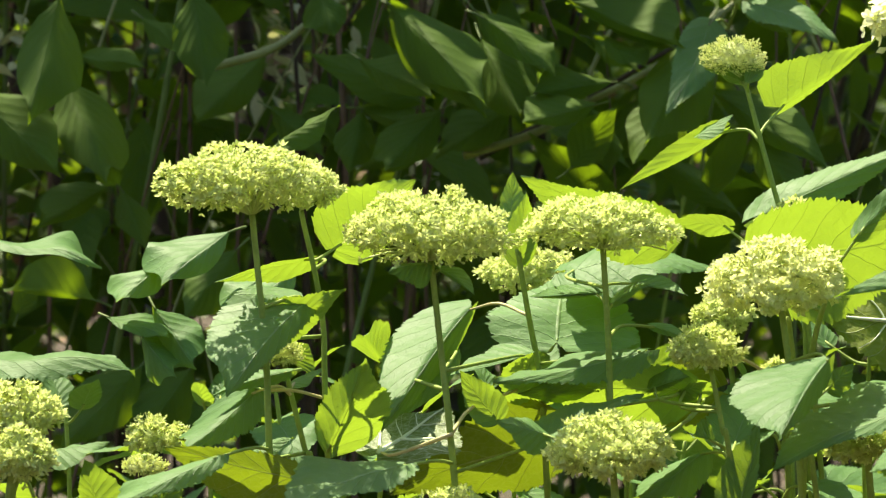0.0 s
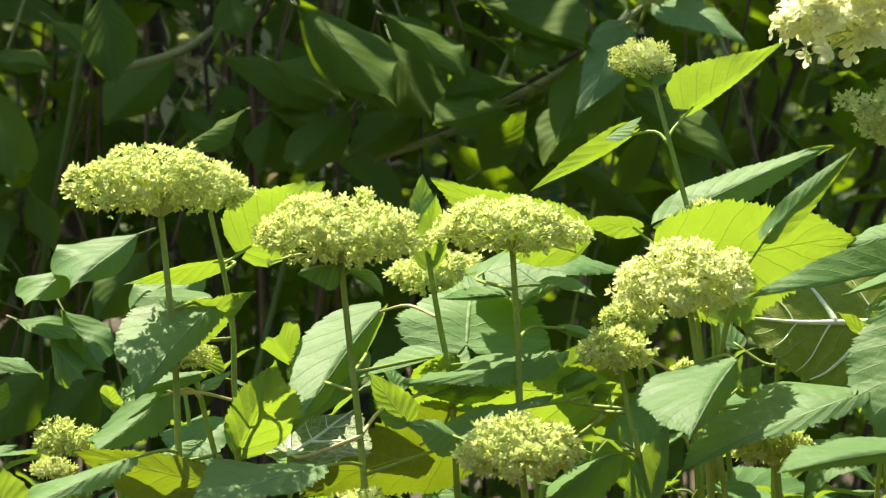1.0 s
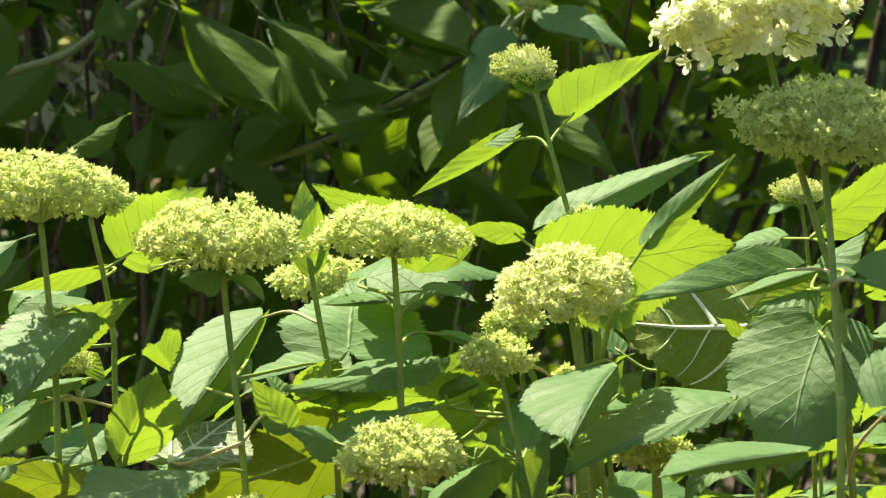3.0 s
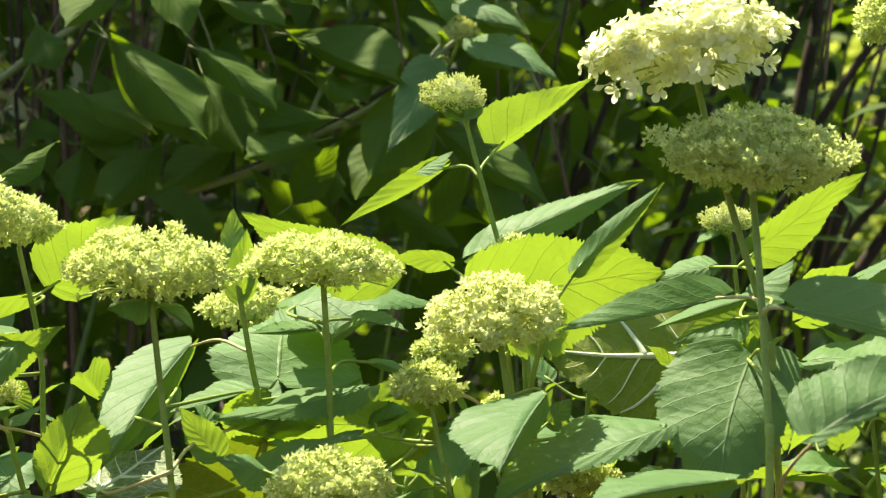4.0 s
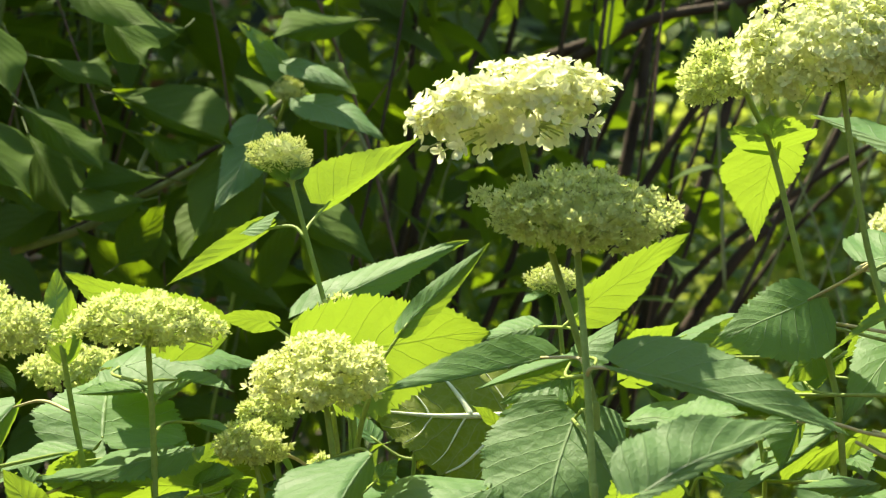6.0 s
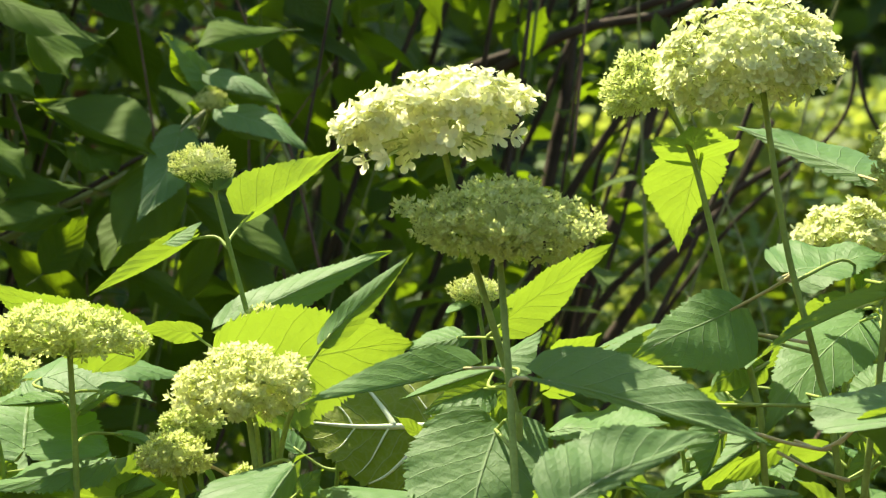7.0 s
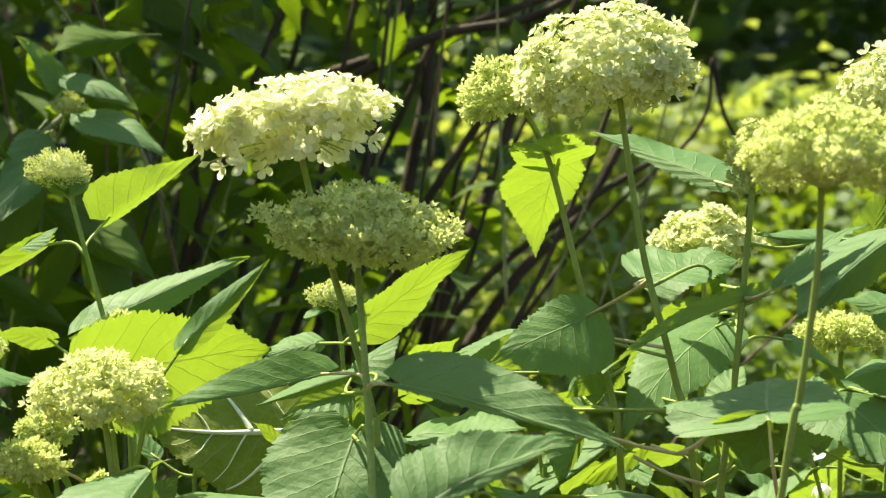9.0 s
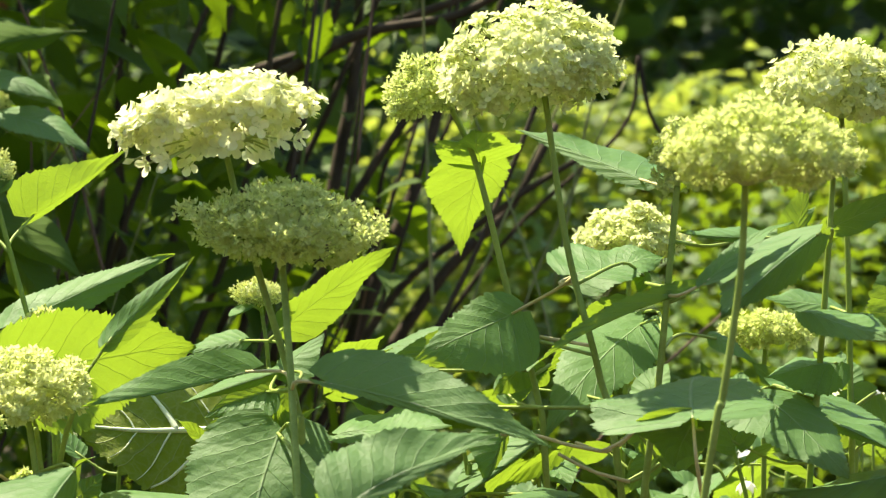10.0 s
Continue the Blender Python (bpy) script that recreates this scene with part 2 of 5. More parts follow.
def blade(length, wl, wr, fl, fr, bend, profile=OVATE, teeth=26, wave=0.0, seed=0, nu=52, camber=0.12, cols=FINE):
    """A leaf blade along +x: half widths wl (to +y) and wr (to -y), raised by the angles fl and fr, arched by bend."""
    rng = random.Random(seed)
    verts, uvs, faces = [], [], []
    ph, ph2, ph3 = rng.uniform(0, 6.28), rng.uniform(0, 6.28), rng.uniform(0, 6.28)
    droop, sway = rng.uniform(-0.1, 0.45), rng.uniform(-0.035, 0.035) if teeth else 0.0
    jag = [rng.uniform(0.045, 0.1) for k in range(int(teeth) + 2)]
    for i in range(nu + 1):
        u = i / nu
        w = float(np.interp(u, *profile))
        tooth = 0.0
        if teeth and 0.04 < u < 0.985:
            s = (u * teeth + 0.3 * math.sin(u * teeth * 1.7 + ph)) % 1.0
            tooth = (s if s < 0.7 else (1 - s) / 0.3 * 0.7) - 0.4
        zb = bend * length * 4 * u * (1 - u) - (droop * length * (u - 0.55) ** 2 if u > 0.55 else 0.0)
        for c in cols:
            a = abs(c)
            side, half, fold = (1, wl, fl) if c >= 0 else (-1, wr, fr)
            e = w * a * half
            if a == 1:
                e += tooth * jag[int(u * teeth)] * (wl + wr) * (0.3 + 0.7 * w) if teeth else 0.0
            lane = (u - 0.3 * a ** 0.8) * 7.0 + 0.14 * side
            puff = (abs(math.sin(math.pi * lane)) - 0.6) * 0.04 * half * math.sin(math.pi * min(a * 1.05, 1.0)) ** 0.7 if teeth else 0.0
            curl = wave * half * ((math.sin(u * 9 + ph + side) * 0.6 + math.sin(u * 17 + ph2 - side) * 0.4) * a * a + 0.35 * math.sin(u * 6.5 + c * 2.6 + ph3) * w)
            x = u * length - 0.1 * length * a * (1 - u) ** 2 * (1 if teeth else 0) + (0.015 * length * tooth if a == 1 else 0)
            y = side * e * math.cos(fold) + sway * length * math.sin(math.pi * u)
            z = e * math.sin(fold) + zb + puff + curl - camber * half * a * a * w
            verts.append((x, y, z))
            uvs.append((u, 0.5 + 0.5 * c))
        if i:
            k = len(cols)
            for j in range(k - 1):
                q = (i - 1) * k + j
                faces.append((q, q + 1, q + k + 1, q + k))
    return verts, faces, uvs


LEAVES = [0]


def leaf(plant, at, turn, length, widths, folds, bend=0.0, to=None, mat=None, wave=0.1, pink=False, heart=False, shape=None, ribs=False):
    """A toothed hydrangea leaf on plant: its base, turn in degrees, length, half widths and folds, with a petiole to a point of the stem."""
    LEAVES[0] += 1
    teeth = max(12, min(38, int(length / 0.0042))) + LEAVES[0] % 4
    v, f, uv = blade(length, widths[0], widths[1], radians(folds[0]), radians(folds[1]), bend, shape or (HEART if heart else OVATE), teeth, wave, LEAVES[0], 3 * teeth)
    m = pose(*at, *turn)
    base = plant.location
    ob = mesh_object("leaf", v, f, mat or LEAF, plant, uv)
    ob.matrix_parent_inverse = Matrix.Translation(-base)
    ob.matrix_basis = m
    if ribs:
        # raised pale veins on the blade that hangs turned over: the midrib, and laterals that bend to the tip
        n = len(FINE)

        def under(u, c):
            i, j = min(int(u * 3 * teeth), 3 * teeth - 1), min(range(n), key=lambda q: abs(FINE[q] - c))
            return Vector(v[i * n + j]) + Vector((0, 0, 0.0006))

        # the three widest, near-white veins also carry the sun glint along them
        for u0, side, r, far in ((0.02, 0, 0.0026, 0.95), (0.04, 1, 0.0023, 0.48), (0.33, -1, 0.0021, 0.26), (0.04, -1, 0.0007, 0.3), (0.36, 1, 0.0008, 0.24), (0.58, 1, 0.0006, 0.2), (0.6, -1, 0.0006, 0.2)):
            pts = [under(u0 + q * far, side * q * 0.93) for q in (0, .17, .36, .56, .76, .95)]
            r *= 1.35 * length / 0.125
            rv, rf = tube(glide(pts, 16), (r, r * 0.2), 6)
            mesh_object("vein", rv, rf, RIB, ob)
    if to:
        a, b = Vector(at), Vector(to)
        ax = (m.to_3x3() @ Vector((1, 0, 0)))
        mid = a - ax * min(0.25 * (b - a).length, 0.012) + (b - a) * 0.4
        pts = glide([a + ax * 0.004, mid, b] if (b - a).length > 0.03 else [a + ax * 0.003, a.lerp(b, 0.5), b], 9)
        inv = m.inverted()
        pv, pf = tube([inv @ q for q in pts], (0.0011, 0.0016), 6)
        mesh_object("petiole", pv, pf, PINK_STALK if pink else STALK, ob)
    return ob


def stalk(plant, pts, r=0.0013, pink=True):
    """A leaf stalk whose blade is hidden behind others."""
    v, f = tube(glide(pts, 6 * len(pts)), (r, r * 1.15), 6)
    ob = mesh_object("petiole", v, f, PINK_STALK if pink else STALK, plant)
    ob.matrix_parent_inverse = Matrix.Translation(-plant.location)


def stem(pts, r=0.0032, label="upright green hydrangea stem with toothed leaves", foot=True):
    """A hydrangea stem as a thing, from its top down to the soil."""
    p = [Vector(q) for q in pts]
    if foot:
        d = (p[-1] - p[-2])
        d = d / max(-d.z, 1e-3)
        d.x, d.y = max(-.25, min(.25, d.x)), max(-.25, min(.25, d.y))
        z = p[-1].z
        p.append(Vector((p[-1].x + d.x * z * 0.35, p[-1].y + d.y * z * 0.35 + 0.05, z * 0.5)))
        p.append(Vector((p[-1].x + d.x * z * 0.1, p[-1].y + 0.02, -0.01)))
    plant = thing("hydrangea_plant", (p[-1].x, p[-1].y, 0), label, "plant", "hydrangea plants")
    r *= 0.72
    v, f = tube(glide(p, 16 * (len(p) - 1)), (r, r * 1.3), 10)
    ob = mesh_object("stem", v, f, STALK, plant)
    ob.matrix_parent_inverse = Matrix.Translation(-plant.location)
    return plant


def sepal(w, l, cup, full=False):
    """One pointed, cupped petal along +x: vertices and triangles."""
    if full:
        v = [(0, 0, 0), (l * .35, w * .42, cup * l * .2), (l * .35, -w * .42, cup * l * .2), (l * .4, 0, cup * l * .1), (l * .75, w * .52, cup * l * .75),
             (l * .75, -w * .52, cup * l * .75), (l * .78, 0, cup * l * .5), (l, w * .2, cup * l * 1.05), (l, -w * .2, cup * l * 1.05)]
        return v, [(0, 3, 1), (0, 2, 3), (1, 3, 6), (1, 6, 4), (2, 6, 3), (2, 5, 6), (4, 6, 7), (6, 5, 8), (6, 8, 7)]
    v = [(0, 0, 0), (l * .55, w * .5, cup * l * .6), (l * .55, -w * .5, cup * l * .6), (l * .6, 0, cup * l * .35), (l, 0, cup * l * 1.1)]
    f = [(0, 3, 1), (0, 2, 3), (1, 3, 4), (3, 2, 4)]
    return v, f


def floret(size, petals=4, cup=0.35, wide=0.8, eye=0.16, full=False):
    v, f = [], []
    for k in range(petals):
        a = 2 * math.pi * k / petals
        pv, pf = sepal(size * wide, size, cup, full)
        o = len(v)
        for x, y, z in pv:
            v.append((x * math.cos(a) - y * math.sin(a), x * math.sin(a) + y * math.cos(a), z))
        f += [tuple(i + o for i in t) for t in pf]
    o, r = len(v), size * eye
    v += [(r, 0, 0), (-r, 0, 0), (0, r, 0), (0, -r, 0), (0, 0, 2.4 * r)]
    f += [tuple(i + o for i in t) for t in ((0, 2, 4), (2, 1, 4), (1, 3, 4), (3, 0, 4))]
    return np.array(v), np.array(f)


def bud(size):
    r = size
    v = [(r * .5, 0, r * .6), (0, r * .5, r * .6), (-r * .5, 0, r * .6), (0, -r * .5, r * .6), (0, 0, r * 1.3), (0, 0, -r * .4)]
    f = [(0, 1, 4), (1, 2, 4), (2, 3, 4), (3, 0, 4), (1, 0, 5), (2, 1, 5), (3, 2, 5), (0, 3, 5)]
    return np.array(v), np.array(f)


def turned_to(normals, spin):
    """Rotation matrices that turn +z to each normal, with a spin about it."""
    z = normals / np.linalg.norm(normals, axis=1, keepdims=True)
    a = np.where(np.abs(z[:, :1]) < 0.9, np.array([[1.0, 0, 0]]), np.array([[0, 1.0, 0]]))
    x = np.cross(a, z)
    x /= np.linalg.norm(x, axis=1, keepdims=True)
    y = np.cross(z, x)
    c, s = np.cos(spin)[:, None], np.sin(spin)[:, None]
    return np.stack([x * c + y * s, y * c - x * s, z], axis=2)


def scatter(template, places, rots, sizes):
    """Copies of a small template joined into one: vertices and faces."""
    tv, tf = template
    v = np.einsum("nij,kj->nki", rots, tv) * sizes[:, None, None] + places[:, None, :]
    f = tf[None] + (np.arange(len(places)) * len(tv))[:, None, None]
    return v.reshape(-1, 3), f.reshape(-1, tf.shape[1])


HEADS = [0]
SINGLE = {}


def dome(d, hw, hh, drop):
    """Directions of a unit sphere laid on a hydrangea's lens-shaped head: a dome above the rim, a shallow bowl below it."""
    z = d[:, 2]
    low = np.clip(-z / drop, 0, 1.3)
    wide = 1 - 0.3 * low ** 1.6
    r = np.hypot(d[:, 0], d[:, 1])
    up = 0.8 * z + 0.2 * (np.linalg.norm(d, axis=1) - r)
    zz = np.where(z > 0, up * 1.36 - 0.32, -0.32 - low * 0.55)
    return np.stack([d[:, 0] * hw * wide, d[:, 1] * hw * wide * 0.92, zz * hh], 1)


def head(plant, at, size, lean=(0, 0), style="open", drop=0.35, foot=None, hang=0):
    """A hydrangea flower head on plant: centre, half width and half height, lean in degrees, how far its rim is drawn in below, and loose florets that hang from it."""
    HEADS[0] += 1
    rng = np.random.default_rng(HEADS[0])
    hw, hh = size
    drop = drop + 0.12
    # florets for a head of usual size, their half width, petal material, cup, share of buds, clusters, and how uneven the dome is
    n, fs, mat, cup, budding, many, rough = {
        "open": (1650, 0.0035, GREEN_PETAL, 0.8, 0.25, 46, 0.06), "tight": (1900, 0.0030, GREEN_PETAL, 0.8, 0.5, 46, 0.06),
        "bud": (5600, 0.0019, PALE_PETAL, 0.35, 0.95, 70, 0.02), "cream": (600, 0.0068, CREAM_PETAL, 0.45, 0.1, 40, 0.1),
        "mixed": (980, 0.0052, SOFT_PETAL, 0.5, 0.12, 46, 0.12), "round": (1600, 0.0040, PALE_PETAL, 0.7, 0.15, 46, 0.07)}[style]
    n = max(170, int(n * (hw / 0.064) ** 1.8 * (0.6 + 0.4 * hh / (0.45 * hw))))
    rot = np.array(Euler((radians(lean[0]), radians(lean[1]), 0)).to_matrix())
    # the dome is made of small rounded clusters with gaps between them
    k = max(14, int((many - 8) * (hw / 0.06) ** 1.2) + 8)
    i = np.arange(k) + 0.5
    cosp = 1 - i / k * (1 + drop)
    ang = i * 2.39996 + rng.uniform(0, 6.28)
    sinp = np.sqrt(np.clip(1 - cosp ** 2, 0, 1))
    cl = np.stack([sinp * np.cos(ang), sinp * np.sin(ang), cosp], 1)
    cl += rng.normal(0, 0.05, (k, 3))
    reach = math.sqrt(2 * (1 + drop) / k)
    cl *= (1 - 0.92 * reach + rng.normal(0, rough, k))[:, None]
    which = rng.integers(0, k, n)
    out = cl[which] / np.linalg.norm(cl[which], axis=1, keepdims=True)
    puff = rng.normal(0, 1, (n, 3))
    puff /= np.linalg.norm(puff, axis=1, keepdims=True)
    puff = puff + out * 0.7
    puff /= np.linalg.norm(puff, axis=1, keepdims=True)
    d = cl[which] + puff * (reach * rng.uniform(0.3, 1.0, n) ** 0.7)[:, None]
    hw, hh = hw - fs * 0.6, hh - fs * 0.4
    local = dome(d, hw, hh, drop)
    local += rng.normal(0, fs * 0.35, (n, 3))
    nor = out * np.array([1 / hw, 1 / hw, 0.8 / hh]) * 0.5 * hw + puff * 0.55 + np.array([0, 0, 0.35])
    nor += rng.normal(0, 0.3, (n, 3))
    for j in range(hang):
        a, q = 2 * math.pi * (j + rng.uniform(0, 1)) / hang, rng.uniform(0.35, 0.95)
        local[j] = (q * hw * math.cos(a), q * hw * math.sin(a), -hh * (rng.uniform(0.85, 1.5) if style == "cream" else rng.uniform(0.75, 1.12)))
        nor[j] = (math.cos(a), math.sin(a), -0.2)
    place = local @ rot.T + np.array(at)
    nor = nor @ rot.T
    rots = turned_to(nor, rng.uniform(0, 6.28, n))
    sizes = rng.uniform(0.6, 1.3, n)
    sizes[:hang] = 1.25 if style == "cream" else 0.95
    top = Vector((np.array([0, 0, -1.0]) * hh @ rot.T + np.array(at)) if foot is None else foot)
    singles = style in ("cream", "mixed")
    outer = np.argsort(-np.linalg.norm(d, axis=1))
    one = set(outer[:n // 2][::max(1, n // 360)][:180].tolist()) if singles else set()
    rest = np.array([j for j in range(n) if j not in one])
    buds = rng.uniform(0, 1, len(rest)) < budding
    shapes = [floret(fs, 4, cup * q, w, full=singles) for q, w in ((0.8, 0.9), (1.25, 0.78))]
    kind = rng.integers(0, 2, len(rest))
    verts, faces, count = [], [], 0
    for chosen, shape in ((~buds & (kind == 0), shapes[0]), (~buds & (kind == 1), shapes[1]), (buds, bud(fs * 0.72))):
        v1, f1 = scatter(shape, place[rest][chosen], rots[rest][chosen], sizes[rest][chosen])
        verts.append(v1)
        faces.append(f1 + count)
        count += len(v1)
    # the inner florets close up to a small core
    cu, cf = [], []
    r = 0.7 if style == "bud" else 0.45
    for a in range(9):
        for b in range(18):
            t, s = a / 8 * 1.75, b / 18 * 6.2832
            q = r * rng.uniform(0.92, 1.06)
            cu.append((math.sin(t) * math.cos(s) * q, math.sin(t) * math.sin(s) * q, math.cos(t) * q))
            if a:
                q = (a - 1) * 18
                cf += [(q + b, q + 18 + b, q + 18 + (b + 1) % 18), (q + b, q + 18 + (b + 1) % 18, q + (b + 1) % 18)]
    verts.append(dome(np.array(cu), hw, hh, drop) @ rot.T + np.array(at))
    faces.append(np.array(cf) + count)
    hd = mesh_object("flower_head", np.concatenate(verts) - np.array(at), np.concatenate(faces), mat, plant, smooth=False)
    hd.matrix_parent_inverse = Matrix.Translation(-plant.location)
    hd.location = at
    if singles:
        if style not in SINGLE:
            SINGLE[style] = []
            for c, w in ((0.3, 0.8), (0.6, 0.72), (0.1, 0.85)):
                fv, ff = floret(fs, 4, c, w, full=True)
                me = bpy.data.meshes.new("floret")
                me.from_pydata([tuple(q) for q in fv], [], [tuple(int(t) for t in q) for q in ff])
                me.materials.append(CREAM_SINGLE if style == "cream" else SOFT_SINGLE)
                SINGLE[style].append(me)
        for j in sorted(one):
            fo = new("floret", SINGLE[style][j % 3])
            fo.parent = hd
            m4 = Matrix([list(r) for r in rots[j] * sizes[j]]).to_4x4()
            m4.translation = Vector(place[j] - np.array(at))
            fo.matrix_basis = m4
    # the rays that carry the clusters fork into short stalks, and loose florets hang on their own
    pv, pf = [], []

    def twig(pts, radii, steps, sides):
        a, b = tube(glide(pts, steps), radii, sides)
        q = len(pv)
        pv.extend(a)
        pf.extend(tuple(x + q for x in t) for t in b)

    o = Vector(top) - Vector(at)
    hubs = dome(cl * 0.82, hw, hh, drop) @ rot.T
    for j in range(k):
        e = Vector(hubs[j])
        twig([o, o.lerp(e, 0.5) + Vector((0, 0, 0.06 * hh)), e], (0.0010, 0.0006), 5, 5)
        for q in np.flatnonzero(which == j)[:7]:
            if q >= hang:
                twig([e, Vector(place[q]) - Vector(at)], (0.0005, 0.0004), 2, 3)
    for j in range(hang):
        e = Vector(place[j]) - Vector(at)
        twig([o, o.lerp(e, 0.5) + Vector((0, 0, 0.25 * hh)), e], (0.0010, 0.0006), 6, 4)
    tagged(mesh_object("ray", pv, pf, RAY, hd), kind="stuff")
    return hd


# ---- ground ----
def ground_sheet():
    verts, faces = [], []
    xs = np.concatenate([[-400, -100, -30], np.linspace(-8, 8, 60), [30, 100, 400]])
    ys = np.concatenate([[-400, -100, -20], np.linspace(-3, 13, 60), [30, 100, 400]])
    for y in ys:
        for x in xs:
            verts.append((x, y, 0.03 * noise.noise(Vector((x * 1.3, y * 1.3, 0))) if abs(x) < 9 and -4 < y < 14 else 0.0))
    w = len(xs)
    for j in range(len(ys) - 1):
        for i in range(w - 1):
            faces.append((j * w + i, j * w + i + 1, (j + 1) * w + i + 1, (j + 1) * w + i))
    g = mesh_object("ground", verts, faces, SOIL)
    tagged(g, "brown soil covered with dry leaf litter", "ground", kind="structure")


ground_sheet()


def leaf_litter():
    """Dry fallen leaves on the soil round the stems."""
    rng = np.random.default_rng(77)
    v, f, uv = blade(1.0, 0.3, 0.3, 0.35, 0.2, 0.12, LANCE, 0, 0.2, 4, 5, 0.2, COARSE)
    n = 5200
    p = np.stack([rng.normal(0, 1.7, n), rng.normal(4.0, 2.0, n), np.zeros(n)], 1)
    p[:, 2] = [0.03 * noise.noise(Vector((x * 1.3, y * 1.3, 0))) + 0.004 for x, y, z in p]
    a, d = rng.uniform(0, 6.283, n), rng.normal(0.0, 0.16, n)
    x = np.stack([np.cos(a) * np.cos(d), np.sin(a) * np.cos(d), np.sin(d)], 1)
    y = np.cross(np.array([0, 0, 1.0]) + rng.normal(0, 0.25, (n, 3)), x)
    y /= np.linalg.norm(y, axis=1, keepdims=True)
    vv, ff = scatter((np.array(v), np.array(f)), p, np.stack([x, y, np.cross(x, y)], 2), rng.uniform(0.03, 0.085, n))
    tagged(mesh_object("fallen_leaves", vv, ff, LITTER), "dry brown fallen leaves scattered on the soil", "leaf litter", kind="stuff")


leaf_litter()

# ---- flowering hydrangea stems, with their leaves ----
st_flat_a = stem([(-0.421, 2.108, 1.137), (-0.411, 2.11, 1.028), (-0.407, 2.111, 0.925)], label="hydrangea stem with a wide domed yellow-green flower head")
st_flat_b = stem([(-0.398, 2.184, 1.14), (-0.382, 2.187, 1.058), (-0.378, 2.188, 0.954)], 0.0028, label="hydrangea stem with a small yellow-green flower head behind a wider one")
st_flat_c = stem([(-0.288, 2.12, 1.103), (-0.28, 2.122, 1.028), (-0.27, 2.123, 0.931)], label="hydrangea stem with a flat budding yellow-green flower head")
st_flat_d = stem([(-0.164, 2.174, 1.111), (-0.16, 2.174, 1.043), (-0.158, 2.174, 0.983), (-0.155, 2.174, 0.923)], label="hydrangea stem with a flat pale green flower head in sun")
st_shoot = stem([(-0.237, 2.248, 1.11), (-0.228, 2.248, 1.057), (-0.218, 2.249, 1.003), (-0.215, 2.25, 0.95)], 0.003, label="hydrangea shoot with a pair of young leaves at its tip")
st_yel = stem([(-0.252, 2.487, 1.076), (-0.242, 2.488, 1.027), (-0.237, 2.489, 0.938)], 0.0028, label="hydrangea stem with a yellow-green flower head between leaves")
st_ball = stem([(-0.03, 2.139, 1.071), (-0.021, 2.139, 1.004), (-0.014, 2.139, 0.928)], label="hydrangea stem with a rounded cream-green flower head")
st_ballb = stem([(-0.025, 2.199, 1.06), (-0.018, 2.199, 1.008), (-0.003, 2.199, 0.922)], 0.0028, label="thick green hydrangea stem among leaves")
st_small = stem([(-0.082, 2.158, 1.022), (-0.073, 2.158, 0.977), (-0.063, 2.159, 0.925)], 0.0026, label="short hydrangea stem with a small budding flower head")
st_low = stem([(-0.149, 2.055, 0.956), (-0.145, 2.055, 0.932)], 0.003, label="low hydrangea stem with a dome of yellow-green buds")
st_low2 = stem([(-0.268, 2.083, 0.921), (-0.265, 2.083, 0.898)], label="low hydrangea stem with budding flower head")
st_seven = stem([(-0.077, 2.358, 1.039), (-0.07, 2.359, 0.988), (-0.065, 2.359, 0.905)], label="hydrangea stem with a pale flower head in half shade")
st_eight = stem([(-0.034, 2.399, 1.005), (-0.029, 2.399, 0.958), (-0.024, 2.399, 0.901)], 0.0024, label="hydrangea stem with a small half-hidden flower head")
st_bud = stem([(-0.414, 2.201, 1.02), (-0.409, 2.202, 0.996), (-0.396, 2.205, 0.943), (-0.386, 2.207, 0.908)], 0.0028, label="hydrangea stem with a small round bud head")
st_leftlow = stem([(-0.513, 2.18, 0.953), (-0.51, 2.181, 0.926), (-0.506, 2.182, 0.909)], label="low hydrangea stem with a pale flower head")
st_leftlow2 = stem([(-0.505, 2.12, 0.94), (-0.504, 2.121, 0.915)], label="low hydrangea stem with a tiny bud head")
st_edge = stem([(-0.572, 2.02, 0.981), (-0.576, 2.019, 0.954), (-0.58, 2.018, 0.93)], label="hydrangea stem with a domed green flower head")
st_edge2 = stem([(-0.564, 1.981, 0.954), (-0.569, 1.979, 0.937), (-0.573, 1.978, 0.918)], label="hydrangea stem with a loose budding flower head")
st_top = stem([(-0.062, 2.359, 1.246), (-0.05, 2.359, 1.201), (-0.038, 2.359, 1.157), (-0.015, 2.359, 1.072), (-0.005, 2.359, 0.989)], 0.0028, label="tall hydrangea stem with a tight bud head and two bright leaves")
st_right = stem([(0.153, 2.084, 1.182), (0.157, 2.044, 1.092), (0.158, 2.003, 1.015), (0.157, 1.983, 0.969)], 0.0036, label="hydrangea stem with a wide dusky green flower head in shade")
st_g = stem([(0.004, 2.2, 1.074), (-0.003, 2.2, 1.052), (-0.009, 2.2, 1.018), (-0.011, 2.2, 0.983)], 0.003, label="hydrangea stem with very large bright leaves")
st_rightlow = stem([(0.033, 2.14, 0.962), (0.035, 2.14, 0.946)], 0.0035, label="low hydrangea stem with a budding flower head")
st_white = stem([(0.113, 2.117, 1.268), (0.124, 2.116, 1.223), (0.14, 2.115, 1.169), (0.166, 2.113, 1.077), (0.172, 2.113, 1.01)], 0.0034, label="tall hydrangea stem with a big open cream flower head")
st_ra = stem([(0.357, 2.15, 1.31), (0.374, 2.148, 1.195), (0.397, 2.143, 1.101), (0.414, 2.14, 1.006)], 0.0033, label="tall hydrangea stem with a large creamy white flower head")
